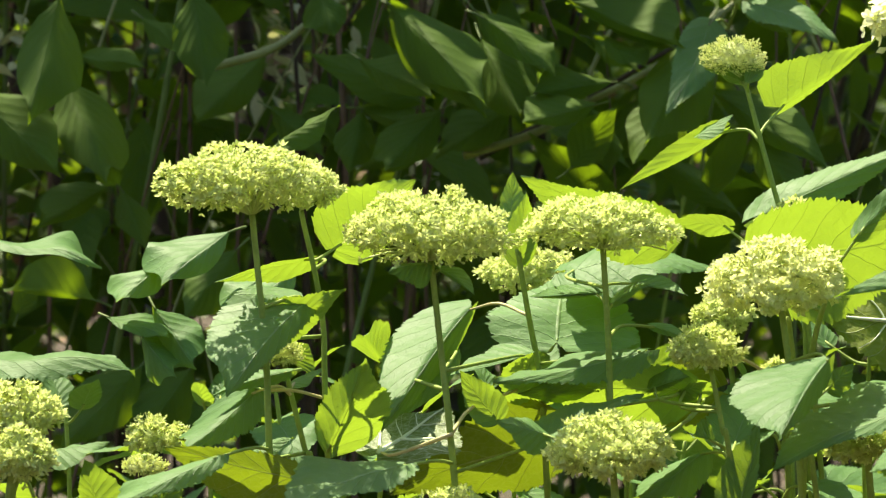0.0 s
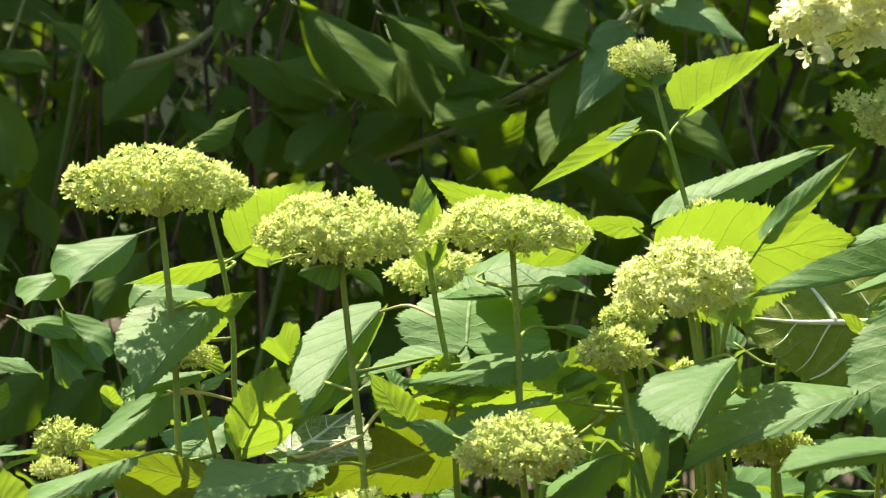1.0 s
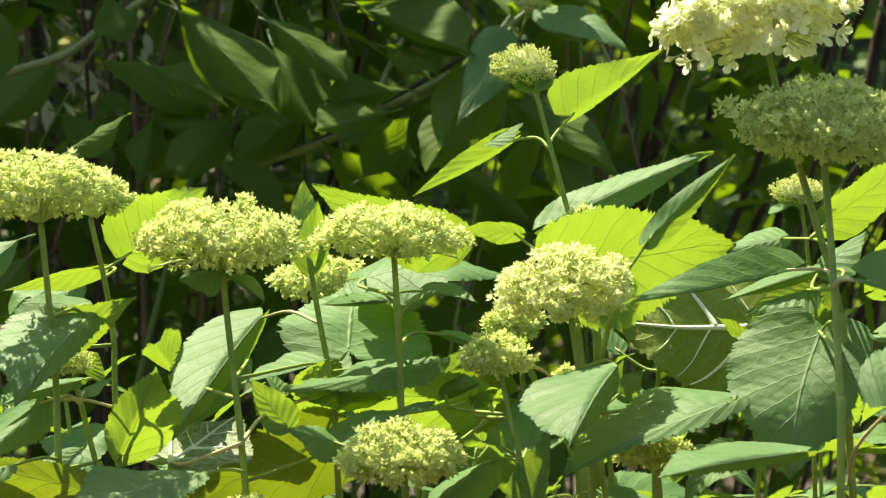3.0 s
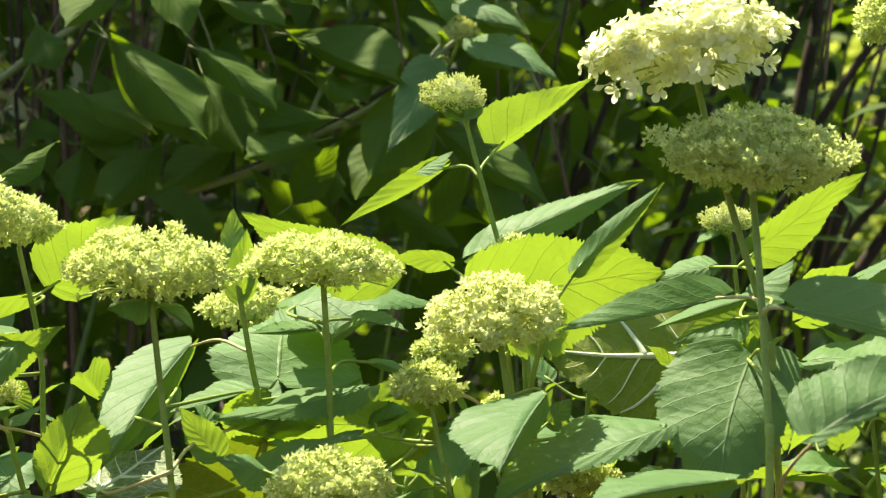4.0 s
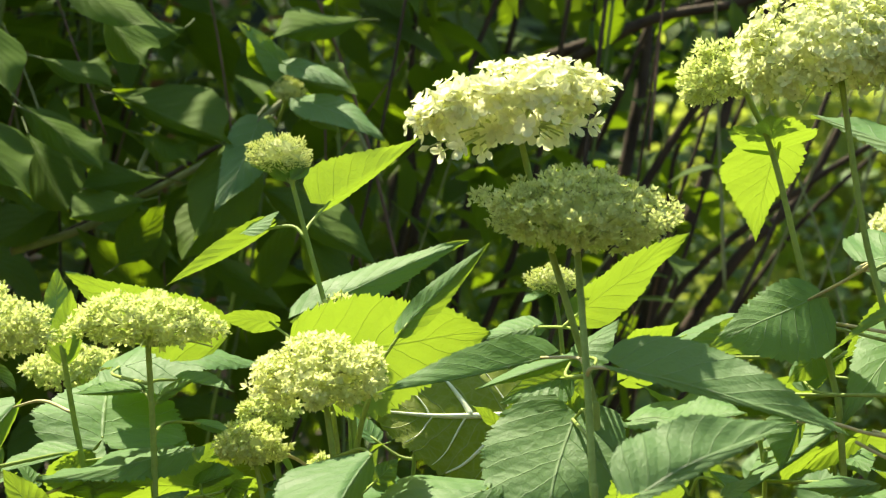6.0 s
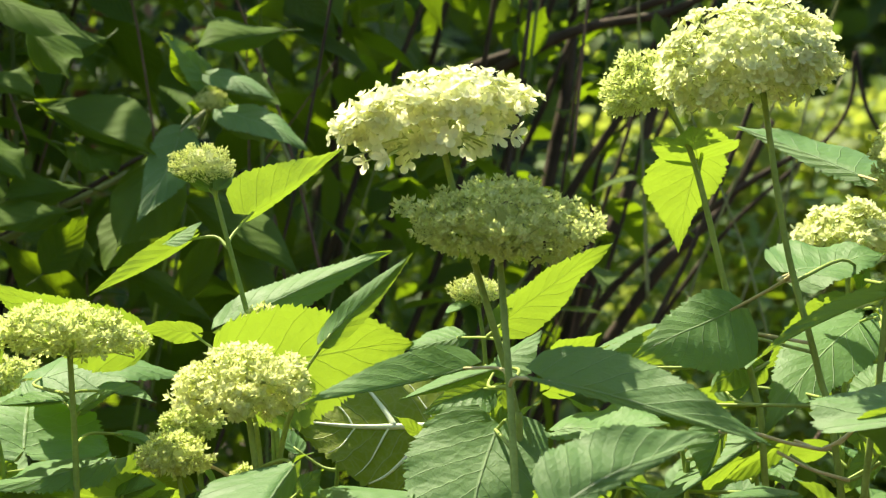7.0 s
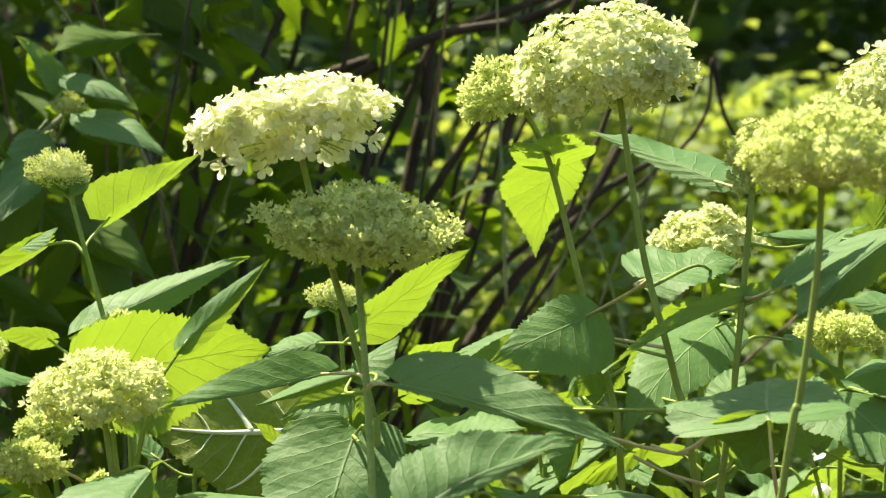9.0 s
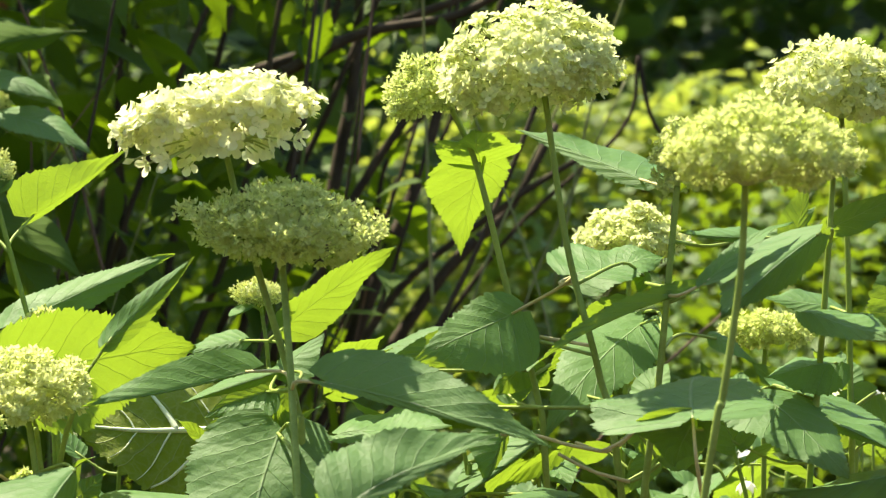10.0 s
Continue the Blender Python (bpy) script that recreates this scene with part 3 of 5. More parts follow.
st_rb = stem([(0.298, 2.24, 1.306), (0.318, 2.238, 1.259), (0.344, 2.234, 1.152), (0.364, 2.23, 1.081), (0.372, 2.229, 1.001)], 0.0032, label="tall hydrangea stem with a yellow-green flower head and bright leaves")
st_rc = stem([(0.43, 1.809, 1.228), (0.427, 1.81, 1.173), (0.416, 1.813, 1.094), (0.404, 1.815, 1.028)], 0.003, label="hydrangea stem with a broad pale green flower head")
st_rd = stem([(0.451, 2.112, 1.241), (0.445, 2.113, 1.177), (0.437, 2.115, 1.093), (0.426, 2.117, 1.008)], 0.0032, label="hydrangea stem with a small pale green flower head")
st_re = stem([(0.574, 2.123, 1.25), (0.57, 2.124, 1.19), (0.564, 2.126, 1.109), (0.555, 2.128, 1.006)], 0.003, label="hydrangea stem with a pale flower head at the border's end")
st_rf = stem([(0.607, 2.218, 1.3), (0.611, 2.217, 1.206), (0.613, 2.216, 1.08), (0.613, 2.216, 1)], 0.003, label="hydrangea stem with a bright cream flower head")
st_sb = stem([(0.155, 2.355, 1.152), (0.161, 2.354, 1.106), (0.164, 2.354, 1.032)], 0.0024, label="hydrangea stem with a small yellow-green bud head")
st_back = stem([(0.475, 2.414, 1.201), (0.472, 2.414, 1.123), (0.467, 2.415, 0.988)], 0.0028, label="hydrangea stem with an open white flower head behind leaves")
st_back2 = stem([(0.587, 2.388, 1.118), (0.585, 2.389, 1.075), (0.585, 2.389, 0.989)], 0.0028, label="hydrangea stem with a yellow-green flower head under leaves")
st_pk = stem([(-0.018, 2.359, 1.125), (-0.015, 2.359, 1.079), (-0.011, 2.359, 0.996)], 0.0024, label="hydrangea stem with a half-hidden bud head")
st_mid = stem([(0.307, 2.239, 1.041), (0.311, 2.238, 1.01), (0.311, 2.238, 0.984)], 0.0024, label="thin hydrangea stem between leaves")
st_back3 = stem([(0.701, 2.503, 1.053), (0.699, 2.504, 1.02), (0.696, 2.504, 0.97)], 0.0026, label="hydrangea stem with a white flower head deep among leaves")
st_far = stem([(-0.08, 2.919, 1.353), (-0.096, 3.068, 1.333), (-0.125, 3.168, 1.27)], 0.0024, label="hydrangea stem with an unopened bud head in shade")
head(st_flat_a, (-0.4277, 2.1069, 1.166), (0.0652, 0.0261), (0, -3), "open", 0.2, foot=(-0.421, 2.108, 1.137))
head(st_flat_b, (-0.3893, 2.1855, 1.1609), (0.0242, 0.0188), (0, 6), "open", 0.3, foot=(-0.398, 2.184, 1.14))
head(st_flat_c, (-0.2906, 2.1202, 1.1299), (0.0631, 0.0268), (0, 2), "open", 0.3, foot=(-0.288, 2.12, 1.103), hang=22)
head(st_flat_d, (-0.1662, 2.1736, 1.1317), (0.0581, 0.0203), (0, 2), "open", 0.3, foot=(-0.164, 2.174, 1.111), hang=16)
head(st_yel, (-0.2538, 2.4871, 1.0885), (0.0429, 0.0212), (0, 0), "open", 0.4, foot=(-0.252, 2.487, 1.076))
head(st_ball, (-0.0324, 2.1393, 1.0938), (0.0519, 0.0285), (0, 2), "round", 0.45, foot=(-0.03, 2.139, 1.071))
head(st_small, (-0.0845, 2.1581, 1.0394), (0.0297, 0.0175), (0, 0), "open", 0.4, foot=(-0.082, 2.158, 1.022))
head(st_low, (-0.1498, 2.0544, 0.9744), (0.0474, 0.0241), (0, 0), "open", 0.35, foot=(-0.149, 2.055, 0.956))
head(st_low2, (-0.2675, 2.0829, 0.925), (0.0305, 0.0153), (0, 0), "open", 0.35, foot=(-0.268, 2.083, 0.921))
head(st_seven, (-0.0799, 2.3584, 1.0567), (0.0296, 0.0153), (0, 0), "open", 0.35, foot=(-0.077, 2.358, 1.039))
head(st_eight, (-0.0344, 2.3993, 1.0069), (0.0165, 0.0087), (0, 0), "open", 0.35, foot=(-0.034, 2.399, 1.005))
head(st_bud, (-0.4205, 2.2001, 1.0321), (0.0235, 0.0136), (0, 0), "bud", 0.35, foot=(-0.414, 2.201, 1.02))
head(st_leftlow, (-0.5135, 2.18, 0.9657), (0.0258, 0.0163), (0, 0), "tight", 0.35, foot=(-0.513, 2.18, 0.953))
head(st_leftlow2, (-0.5062, 2.1201, 0.9487), (0.0198, 0.0097), (0, 0), "bud", 0.35, foot=(-0.505, 2.12, 0.94))
head(st_edge, (-0.5759, 2.0188, 0.999), (0.0322, 0.0221), (0, 0), "open", 0.35, foot=(-0.572, 2.02, 0.981))
head(st_edge2, (-0.5656, 1.9801, 0.9679), (0.0316, 0.0200), (0, 0), "open", 0.35, foot=(-0.564, 1.981, 0.954))
head(st_top, (-0.0712, 2.3586, 1.2669), (0.0291, 0.0181), (0, 4), "bud", 0.4, foot=(-0.062, 2.359, 1.246))
head(st_rightlow, (0.0311, 2.1397, 0.9704), (0.0320, 0.0147), (0, 0), "open", 0.35, foot=(0.033, 2.14, 0.962))
head(st_white, (0.1066, 2.1171, 1.2949), (0.0801, 0.0261), (0, -9), "cream", 0.12, foot=(0.113, 2.117, 1.268), hang=30)
head(st_right, (0.1558, 2.0741, 1.2123), (0.0723, 0.0319), (0, 2), "open", 0.3, foot=(0.153, 2.084, 1.182))
head(st_ra, (0.3461, 2.1523, 1.3398), (0.0740, 0.0432), (0, -8), "mixed", 0.45, foot=(0.357, 2.15, 1.31), hang=6)
head(st_rb, (0.2769, 2.243, 1.3235), (0.0384, 0.0256), (0, -12), "open", 0.45, foot=(0.298, 2.24, 1.306))
head(st_rc, (0.4368, 1.7973, 1.2541), (0.0628, 0.0306), (0, 2), "open", 0.4, foot=(0.43, 1.809, 1.228))
head(st_rd, (0.4517, 2.112, 1.2653), (0.0227, 0.0297), (0, 0), "open", 0.4, foot=(0.451, 2.112, 1.241))
head(st_re, (0.567, 2.1044, 1.2686), (0.0247, 0.0229), (0, 0), "open", 0.4, foot=(0.574, 2.123, 1.25))
head(st_rf, (0.5978, 2.1996, 1.3299), (0.0608, 0.0341), (0, 0), "mixed", 0.4, foot=(0.607, 2.218, 1.3))
head(st_sb, (0.1519, 2.355, 1.1639), (0.0238, 0.0133), (0, 2), "bud", 0.4, foot=(0.155, 2.355, 1.152))
head(st_back, (0.4749, 2.4136, 1.2142), (0.0497, 0.0229), (0, 0), "mixed", 0.35, foot=(0.475, 2.414, 1.201))
head(st_back2, (0.5873, 2.3885, 1.132), (0.0408, 0.0169), (0, 0), "open", 0.35, foot=(0.587, 2.388, 1.118))
head(st_pk, (-0.0179, 2.3594, 1.1349), (0.0248, 0.0162), (0, 0), "tight", 0.35, foot=(-0.018, 2.359, 1.125))
head(st_back3, (0.7036, 2.5023, 1.0635), (0.0273, 0.0147), (0, 0), "cream", 0.35, foot=(0.701, 2.503, 1.053))
head(st_far, (-0.0801, 2.9189, 1.3607), (0.0201, 0.0142), (0, 0), "bud", 0.35, foot=(-0.08, 2.919, 1.353))
leaf(st_flat_b, (-0.377, 2.228, 1.111), (-63.1, -40.7, -0.4), 0.082, (0.028, 0.038), (9, 9), 0, to=(-0.391, 2.185, 1.105))
leaf(st_shoot, (-0.243, 2.267, 1.128), (49.4, -88.9, 6.1), 0.043, (0.016, 0.015), (1, 1), 0, to=(-0.237, 2.248, 1.11))
leaf(st_shoot, (-0.236, 2.248, 1.099), (-13.3, -69.6, -67.1), 0.060, (0.017, 0.017), (38, 38), 0, to=(-0.234, 2.248, 1.091))
leaf(st_flat_c, (-0.289, 2.11, 1.101), (-45.6, 8.6, -137.3), 0.036, (0.017, 0.018), (-45, -45), 0.06, to=(-0.287, 2.121, 1.092))
leaf(st_flat_c, (-0.283, 2.121, 1.098), (45.1, 28.3, -29.9), 0.038, (0.018, 0.002), (-35, -35), 0, to=(-0.287, 2.121, 1.092))
leaf(st_flat_d, (-0.119, 2.277, 1.126), (45.4, -19.4, -170.7), 0.125, (0.023, 0.048), (2, 2), 0, to=(-0.164, 2.174, 1.111))
leaf(st_flat_c, (-0.296, 2.309, 1.023), (-34.1, 30.4, -115.2), 0.098, (0.012, 0.010), (-27, -27), 0, to=(-0.279, 2.122, 1.021))
leaf(st_top, (-0.082, 2.377, 1.205), (75.5, 29.1, -170.1), 0.097, (0.015, 0.009), (-1, 50), 0.02, to=(-0.05, 2.359, 1.196))
leaf(st_top, (-0.099, 2.358, 1.201), (9, -31, 38.7), 0.039, (0.010, 0.012), (-7, -7), 0)
leaf(st_top, (-0.034, 2.434, 1.226), (-76.7, -35.4, -3.9), 0.100, (0.012, 0.035), (60, -2), 0.02, to=(-0.0479, 2.359, 1.192), heart=True)
leaf(st_top, (-0.063, 2.359, 1.244), (29.1, -21.2, -178.2), 0.034, (0.015, 0.010), (19, 19), 0, to=(-0.059, 2.359, 1.236))
leaf(st_top, (-0.06, 2.349, 1.244), (49.7, -27.8, 56.7), 0.027, (0.014, 0.009), (53, 53), 0, to=(-0.059, 2.359, 1.236))
leaf(st_ballb, (-0.071, 2.239, 1.128), (40.5, -7.7, -177.7), 0.048, (0.014, 0.013), (3, 3), 0, to=(-0.025, 2.199, 1.06))
leaf(st_flat_a, (-0.384, 2.135, 1.073), (-36.0, 28.5, -109.7), 0.126, (0.013, 0.052), (-20, -20), 0.02, to=(-0.415, 2.109, 1.067), shape=ROUND)
leaf(st_flat_b, (-0.426, 2.128, 1.05), (-52.3, -23.5, 2.5), 0.079, (0.030, 0.019), (22, 22), 0, to=(-0.381, 2.187, 1.043))
leaf(st_flat_b, (-0.406, 2.264, 1.101), (35.5, 12.4, -168.8), 0.078, (0.011, 0.015), (-12, -12), 0, to=(-0.389, 2.186, 1.094))
leaf(st_flat_b, (-0.373, 2.168, 0.959), (-27.4, -42.9, -60.5), 0.105, (0.046, 0.027), (42, 42), 0, to=(-0.378, 2.188, 0.954))
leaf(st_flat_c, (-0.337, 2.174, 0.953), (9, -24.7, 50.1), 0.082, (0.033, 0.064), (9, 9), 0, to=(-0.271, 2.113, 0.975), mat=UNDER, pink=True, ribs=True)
leaf(st_flat_c, (-0.208, 2.269, 0.960), (54.4, 17.5, -172.2), 0.139, (0.051, 0.042), (3, 3), 0.02, to=(-0.271, 2.123, 0.945), mat=VEINED_SHADED)
leaf(st_shoot, (-0.281, 2.312, 1.061), (-54.6, 26.8, -104.6), 0.183, (0.036, 0.045), (-53, -53), -0.02, to=(-0.228, 2.248, 1.057), pink=True)
leaf(st_flat_c, (-0.353, 2.293, 1.018), (26.5, -22.5, -95), 0.065, (0.033, 0.023), (52, 52), 0, to=(-0.278, 2.122, 1.007))
leaf(st_flat_c, (-0.295, 2.019, 0.96), (-11, 10.8, -135.7), 0.104, (0.022, 0.073), (-2, -2), 0, to=(-0.272, 2.123, 0.952))
leaf(st_flat_a, (-0.423, 1.995, 0.967), (-20, 16.2, -127.4), 0.095, (0.010, 0.070), (-27, -27), 0, to=(-0.409, 2.111, 0.962))
leaf(st_flat_a, (-0.383, 2.105, 0.94), (71.7, -16.5, -157.2), 0.109, (0.015, 0.036), (15, 15), 0, to=(-0.408, 2.111, 0.933), mat=VEINED_SHADED)
leaf(st_bud, (-0.429, 2.158, 1.002), (-22.9, 22.4, -113), 0.096, (0.018, 0.054), (-37, -37), 0, to=(-0.409, 2.202, 0.996), pink=True)
leaf(st_bud, (-0.403, 2.163, 1.017), (-43.9, 13.9, -150.1), 0.065, (0.007, 0.028), (-34, -34), 0, to=(-0.412, 2.202, 1.012))
leaf(st_bud, (-0.413, 2.222, 1.003), (16, -25.8, 31.1), 0.031, (0.005, 0.015), (13, 13), 0, to=(-0.41, 2.202, 0.998), pink=True)
leaf(st_leftlow, (-0.531, 2.083, 0.917), (42.1, -69.2, -124.5), 0.043, (0.022, 0.013), (23, 23), 0, to=(-0.507, 2.182, 0.911))
leaf(st_leftlow, (-0.505, 2.141, 0.911), (90, -47.2, 13.1), 0.038, (0.013, 0.013), (-0, -0), 0, to=(-0.502, 2.183, 0.891))
leaf(st_edge, (-0.564, 2.064, 0.962), (14.3, -12.5, 14.9), 0.044, (0.020, 0.022), (-10, -10), 0, to=(-0.576, 2.019, 0.956))
leaf(st_edge, (-0.661, 2.202, 1.02), (20.5, -0.3, -4.3), 0.129, (0.074, 0.027), (-16, -16), 0.05, to=(-0.572, 2.02, 0.981))
leaf(st_bud, (-0.426, 2.117, 0.957), (31.4, -24.6, 11), 0.036, (0.011, 0.013), (-10, -10), 0, to=(-0.398, 2.204, 0.951))
leaf(st_yel, (-0.215, 2.350, 1.031), (4.5, -28.4, 91.1), 0.116, (0.059, 0.068), (3, 3), 0.03, to=(-0.242, 2.488, 1.02))
leaf(st_flat_d, (-0.209, 2.391, 1.089), (20.4, -4, 3.4), 0.126, (0.063, 0.045), (-4, -4), 0.04, to=(-0.162, 2.174, 1.082))
leaf(st_flat_d, (-0.168, 2.194, 1.077), (88.5, 1.5, -146.7), 0.063, (0.031, 0.015), (78, 78), 0, to=(-0.161, 2.174, 1.067))
leaf(st_flat_d, (-0.16, 2.184, 1.068), (77.6, -26.5, -30.1), 0.040, (0.019, 0.004), (-40, -40), 0, to=(-0.161, 2.174, 1.062))
leaf(st_flat_d, (-0.145, 2.235, 1.084), (-68.9, 9.3, -21.2), 0.049, (0.001, 0.022), (85, 85), 0, to=(-0.162, 2.174, 1.077))
leaf(st_flat_d, (-0.133, 2.256, 1.05), (49.6, 16.1, -29.4), 0.039, (0.015, 0.004), (-38, -38), 0, to=(-0.16, 2.174, 1.043))
leaf(st_shoot, (-0.134, 2.196, 1.033), (-27.2, 8.1, -148.1), 0.129, (0.015, 0.078), (-25, -25), -0.03, to=(-0.221, 2.249, 1.019))
leaf(st_shoot, (-0.239, 2.227, 1), (-41.8, -0.2, 5.2), 0.068, (0.023, 0.017), (13, 13), 0, to=(-0.273, 2.118, 0.974), pink=True)
leaf(st_flat_d, (-0.106, 2.257, 0.999), (62.5, -1.7, -167.1), 0.133, (0.023, 0.038), (13, 13), 0, to=(-0.159, 2.174, 0.992))
leaf(st_small, (-0.132, 2.236, 1.001), (90, -18.1, -15.3), 0.034, (0.022, 0.006), (-47, -47), 0, to=(-0.077, 2.158, 0.993))
leaf(st_small, (-0.091, 2.268, 0.95), (-33.6, 22.7, -128.1), 0.083, (0.021, 0.051), (-49, -49), 0, to=(-0.067, 2.159, 0.944))
leaf(st_small, (-0.08, 2.148, 0.969), (44.4, -11.1, -115), 0.034, (0.018, 0.023), (63, 63), 0, to=(-0.071, 2.159, 0.962))
leaf(st_small, (-0.062, 2.149, 0.917), (23.6, -68.5, 51.5), 0.071, (0.025, 0.012), (39, 39), 0, to=(-0.06, 2.159, 0.907))
leaf(st_shoot, (-0.247, 2.186, 0.981), (90, -53.4, -173.2), 0.046, (0.016, 0.014), (0, 0), 0, to=(-0.216, 2.25, 0.973))
leaf(st_flat_c, (-0.226, 2.229, 1.028), (72.6, 11.6, -147.3), 0.070, (0.008, 0.038), (88, 88), -0.06, to=(-0.279, 2.122, 1.021))
leaf(st_low, (-0.206, 2.13, 0.973), (14.2, -21.7, 19.4), 0.084, (0.026, 0.030), (11, 11), 0, to=(-0.149, 2.055, 0.956))
leaf(st_low, (-0.2, 2.11, 0.975), (-54.1, -17.6, -145.4), 0.044, (0.016, 0.020), (-25, -25), 0, to=(-0.149, 2.055, 0.956))
leaf(st_flat_c, (-0.418, 2.262, 1.019), (-90, -50.2, 10.4), 0.018, (0.017, 0.019), (-0, -0), 0)
leaf(st_far, (-0.082, 2.925, 1.375), (-61.8, -47.2, -158.2), 0.074, (0.020, 0.020), (1, 1), 0, to=(-0.085, 2.96, 1.347))
leaf(st_far, (-0.081, 2.904, 1.383), (38.6, 18.3, -33.3), 0.083, (0.016, 0.014), (-6, -6), 0.03, to=(-0.085, 2.96, 1.347))
leaf(st_far, (-0.067, 2.894, 1.346), (34.1, 21.0, -32.2), 0.108, (0.026, 0.021), (-4, -4), 0.02, to=(-0.085, 2.96, 1.347))
leaf(st_far, (-0.114, 2.967, 1.327), (-33.6, 41.6, -111.6), 0.139, (0.026, 0.025), (-1, -1), 0.02, to=(-0.096, 3.068, 1.333))
leaf(st_g, (-0.044, 2.260, 1.101), (-54.3, -9.8, 0.1), 0.143, (0.059, 0.056), (-2, -2), 0.02, to=(0.001, 2.2, 1.063), shape=ROUND)
leaf(st_right, (0.132, 2.111, 1.104), (-77.7, 10.2, -157.9), 0.136, (0.001, 0.026), (-23, -23), 0.02, to=(0.157, 2.046, 1.098), pink=True)
leaf(st_white, (0.128, 2.372, 1.049), (-59.1, -3.4, -179.8), 0.127, (0.055, 0.053), (-0, -0), 0, mat=VEINED_SHADED, ribs=True, shape=ROUND)
leaf(st_right, (0.155, 2.121, 1.062), (-10.6, 51.6, -111.0), 0.128, (0.044, 0.059), (4, 4), 0.03, to=(0.158, 2.021, 1.048), shape=ROUND)
leaf(st_right, (0.173, 1.812, 1.025), (43.7, -20.7, 21.2), 0.118, (0.043, 0.009), (2, 2), 0.02, to=(0.175, 2.132, 0.945), pink=True)
leaf(st_ballb, (0.087, 2.078, 1.009), (-20.4, 15.7, -149.8), 0.146, (0.013, 0.084), (-11, -11), 0, to=(-0.015, 2.199, 0.99))
leaf(st_rightlow, (0.131, 1.955, 0.984), (-58.6, 6.2, -151.6), 0.114, (0.008, 0.080), (-54, -54), 0, to=(0.033, 2.14, 0.962))
leaf(st_right, (0.164, 2.214, 1.102), (-60.5, 16.2, -162.5), 0.088, (0.006, 0.035), (-53, -53), 0, to=(0.157, 2.044, 1.092))
leaf(st_right, (0.159, 2.234, 1.099), (14.7, -37.8, 23.6), 0.053, (0.021, 0.025), (-8, -8), 0, to=(0.157, 2.044, 1.092))
leaf(st_right, (0.158, 2.274, 1.085), (-66.1, 20.8, 176.6), 0.057, (0.027, 0.011), (23, 23), 0, to=(0.157, 2.035, 1.075))
leaf(st_right, (0.126, 2.296, 1.057), (-89.9, 47.4, 177.1), 0.043, (0.011, 0.012), (-0, -0), 0, to=(0.158, 2.021, 1.048))
leaf(st_right, (0.155, 2.294, 1.048), (88.7, -5.8, 176.5), 0.043, (0.016, 0.002), (2, 2), 0, to=(0.158, 2.018, 1.042))
leaf(st_right, (0.141, 2.335, 1.124), (-39.6, 9.9, -171.9), 0.053, (0.009, 0.027), (-13, -13), 0, to=(0.156, 2.055, 1.118))
leaf(st_top, (-0.052, 2.430, 1.135), (58.2, -25.8, -0.1), 0.152, (0.034, 0.017), (-26, -26), 0.02, to=(-0.031, 2.359, 1.133))
leaf(st_right, (0.171, 2.293, 1.048), (41.2, -67.1, -136.1), 0.034, (0.010, 0.008), (30, 30), 0, to=(0.158, 2.018, 1.042))
leaf(st_sb, (0.151, 2.345, 1.152), (-85.2, 16.8, -142.2), 0.032, (0.008, 0.015), (-75, -75), 0, to=(0.156, 2.355, 1.146))
leaf(st_white, (0.175, 2.353, 1.135), (-38, -39.4, -11.9), 0.112, (0.031, 0.023), (6, 6), 0, to=(0.151, 2.114, 1.13))
leaf(st_right, (0.178, 1.994, 1.098), (64.1, 13.8, -31.0), 0.172, (0.035, 0.005), (-3, -3), 0.03, to=(0.157, 2.044, 1.092), pink=True)
leaf(st_ra, (0.346, 2.220, 1.147), (-56.6, 23.0, -164.6), 0.093, (0.046, 0.026), (-0, -0), 0.02, to=(0.380, 2.146, 1.174), pink=True)
leaf(st_rb, (0.324, 2.267, 1.265), (3.3, -15.9, -100.9), 0.075, (0.037, 0.036), (18, 18), 0, to=(0.318, 2.238, 1.259))
leaf(st_rb, (0.328, 2.285, 1.267), (-5.1, 47.7, 99.2), 0.095, (0.046, 0.027), (7, 7), 0, to=(0.32, 2.237, 1.251), heart=True)
leaf(st_rd, (0.461, 2.287, 1.253), (-33.5, -19.9, 130.6), 0.146, (0.010, 0.058), (-22, -22), 0.0, to=(0.451, 2.112, 1.241), pink=True)
leaf(st_ra, (0.394, 2.246, 1.175), (20.4, -14.2, 10.4), 0.082, (0.065, 0.040), (5, 5), 0, to=(0.381, 2.146, 1.168), pink=True)
leaf(st_rd, (0.471, 2.341, 1.138), (-18.9, 26.1, -128.4), 0.185, (0.036, 0.037), (-0, -0), 0.02, to=(0.441, 2.114, 1.129))
leaf(st_rd, (0.46, 2.11, 1.16), (41.2, 24.2, -176.9), 0.137, (0.014, 0.028), (43, 43), 0.05, to=(0.443, 2.114, 1.153))
leaf(st_rd, (0.477, 2.419, 1.145), (68.7, 32.4, 171.8), 0.090, (0.029, 0.022), (3, 3), 0, to=(0.441, 2.114, 1.135))
leaf(st_rc, (0.427, 1.953, 1.074), (-4.7, -13.3, 75.1), 0.124, (0.071, 0.058), (1, 1), 0.04, to=(0.439, 1.971, 1.01), pink=True)
leaf(st_rc, (0.434, 1.973, 1.074), (16.6, 44.8, 103.8), 0.047, (0.041, 0.021), (-1, -1), 0, to=(0.429, 1.953, 1.066))
leaf(st_rc, (0.476, 2.149, 1.059), (59.8, -1.4, 172.6), 0.070, (0.004, 0.033), (-4, -4), 0, to=(0.43, 1.953, 1.066))
leaf(st_re, (0.515, 2.133, 1.086), (13.5, 30.1, -64.0), 0.123, (0.035, 0.040), (-2, -2), 0.02, to=(0.561, 2.127, 1.08))
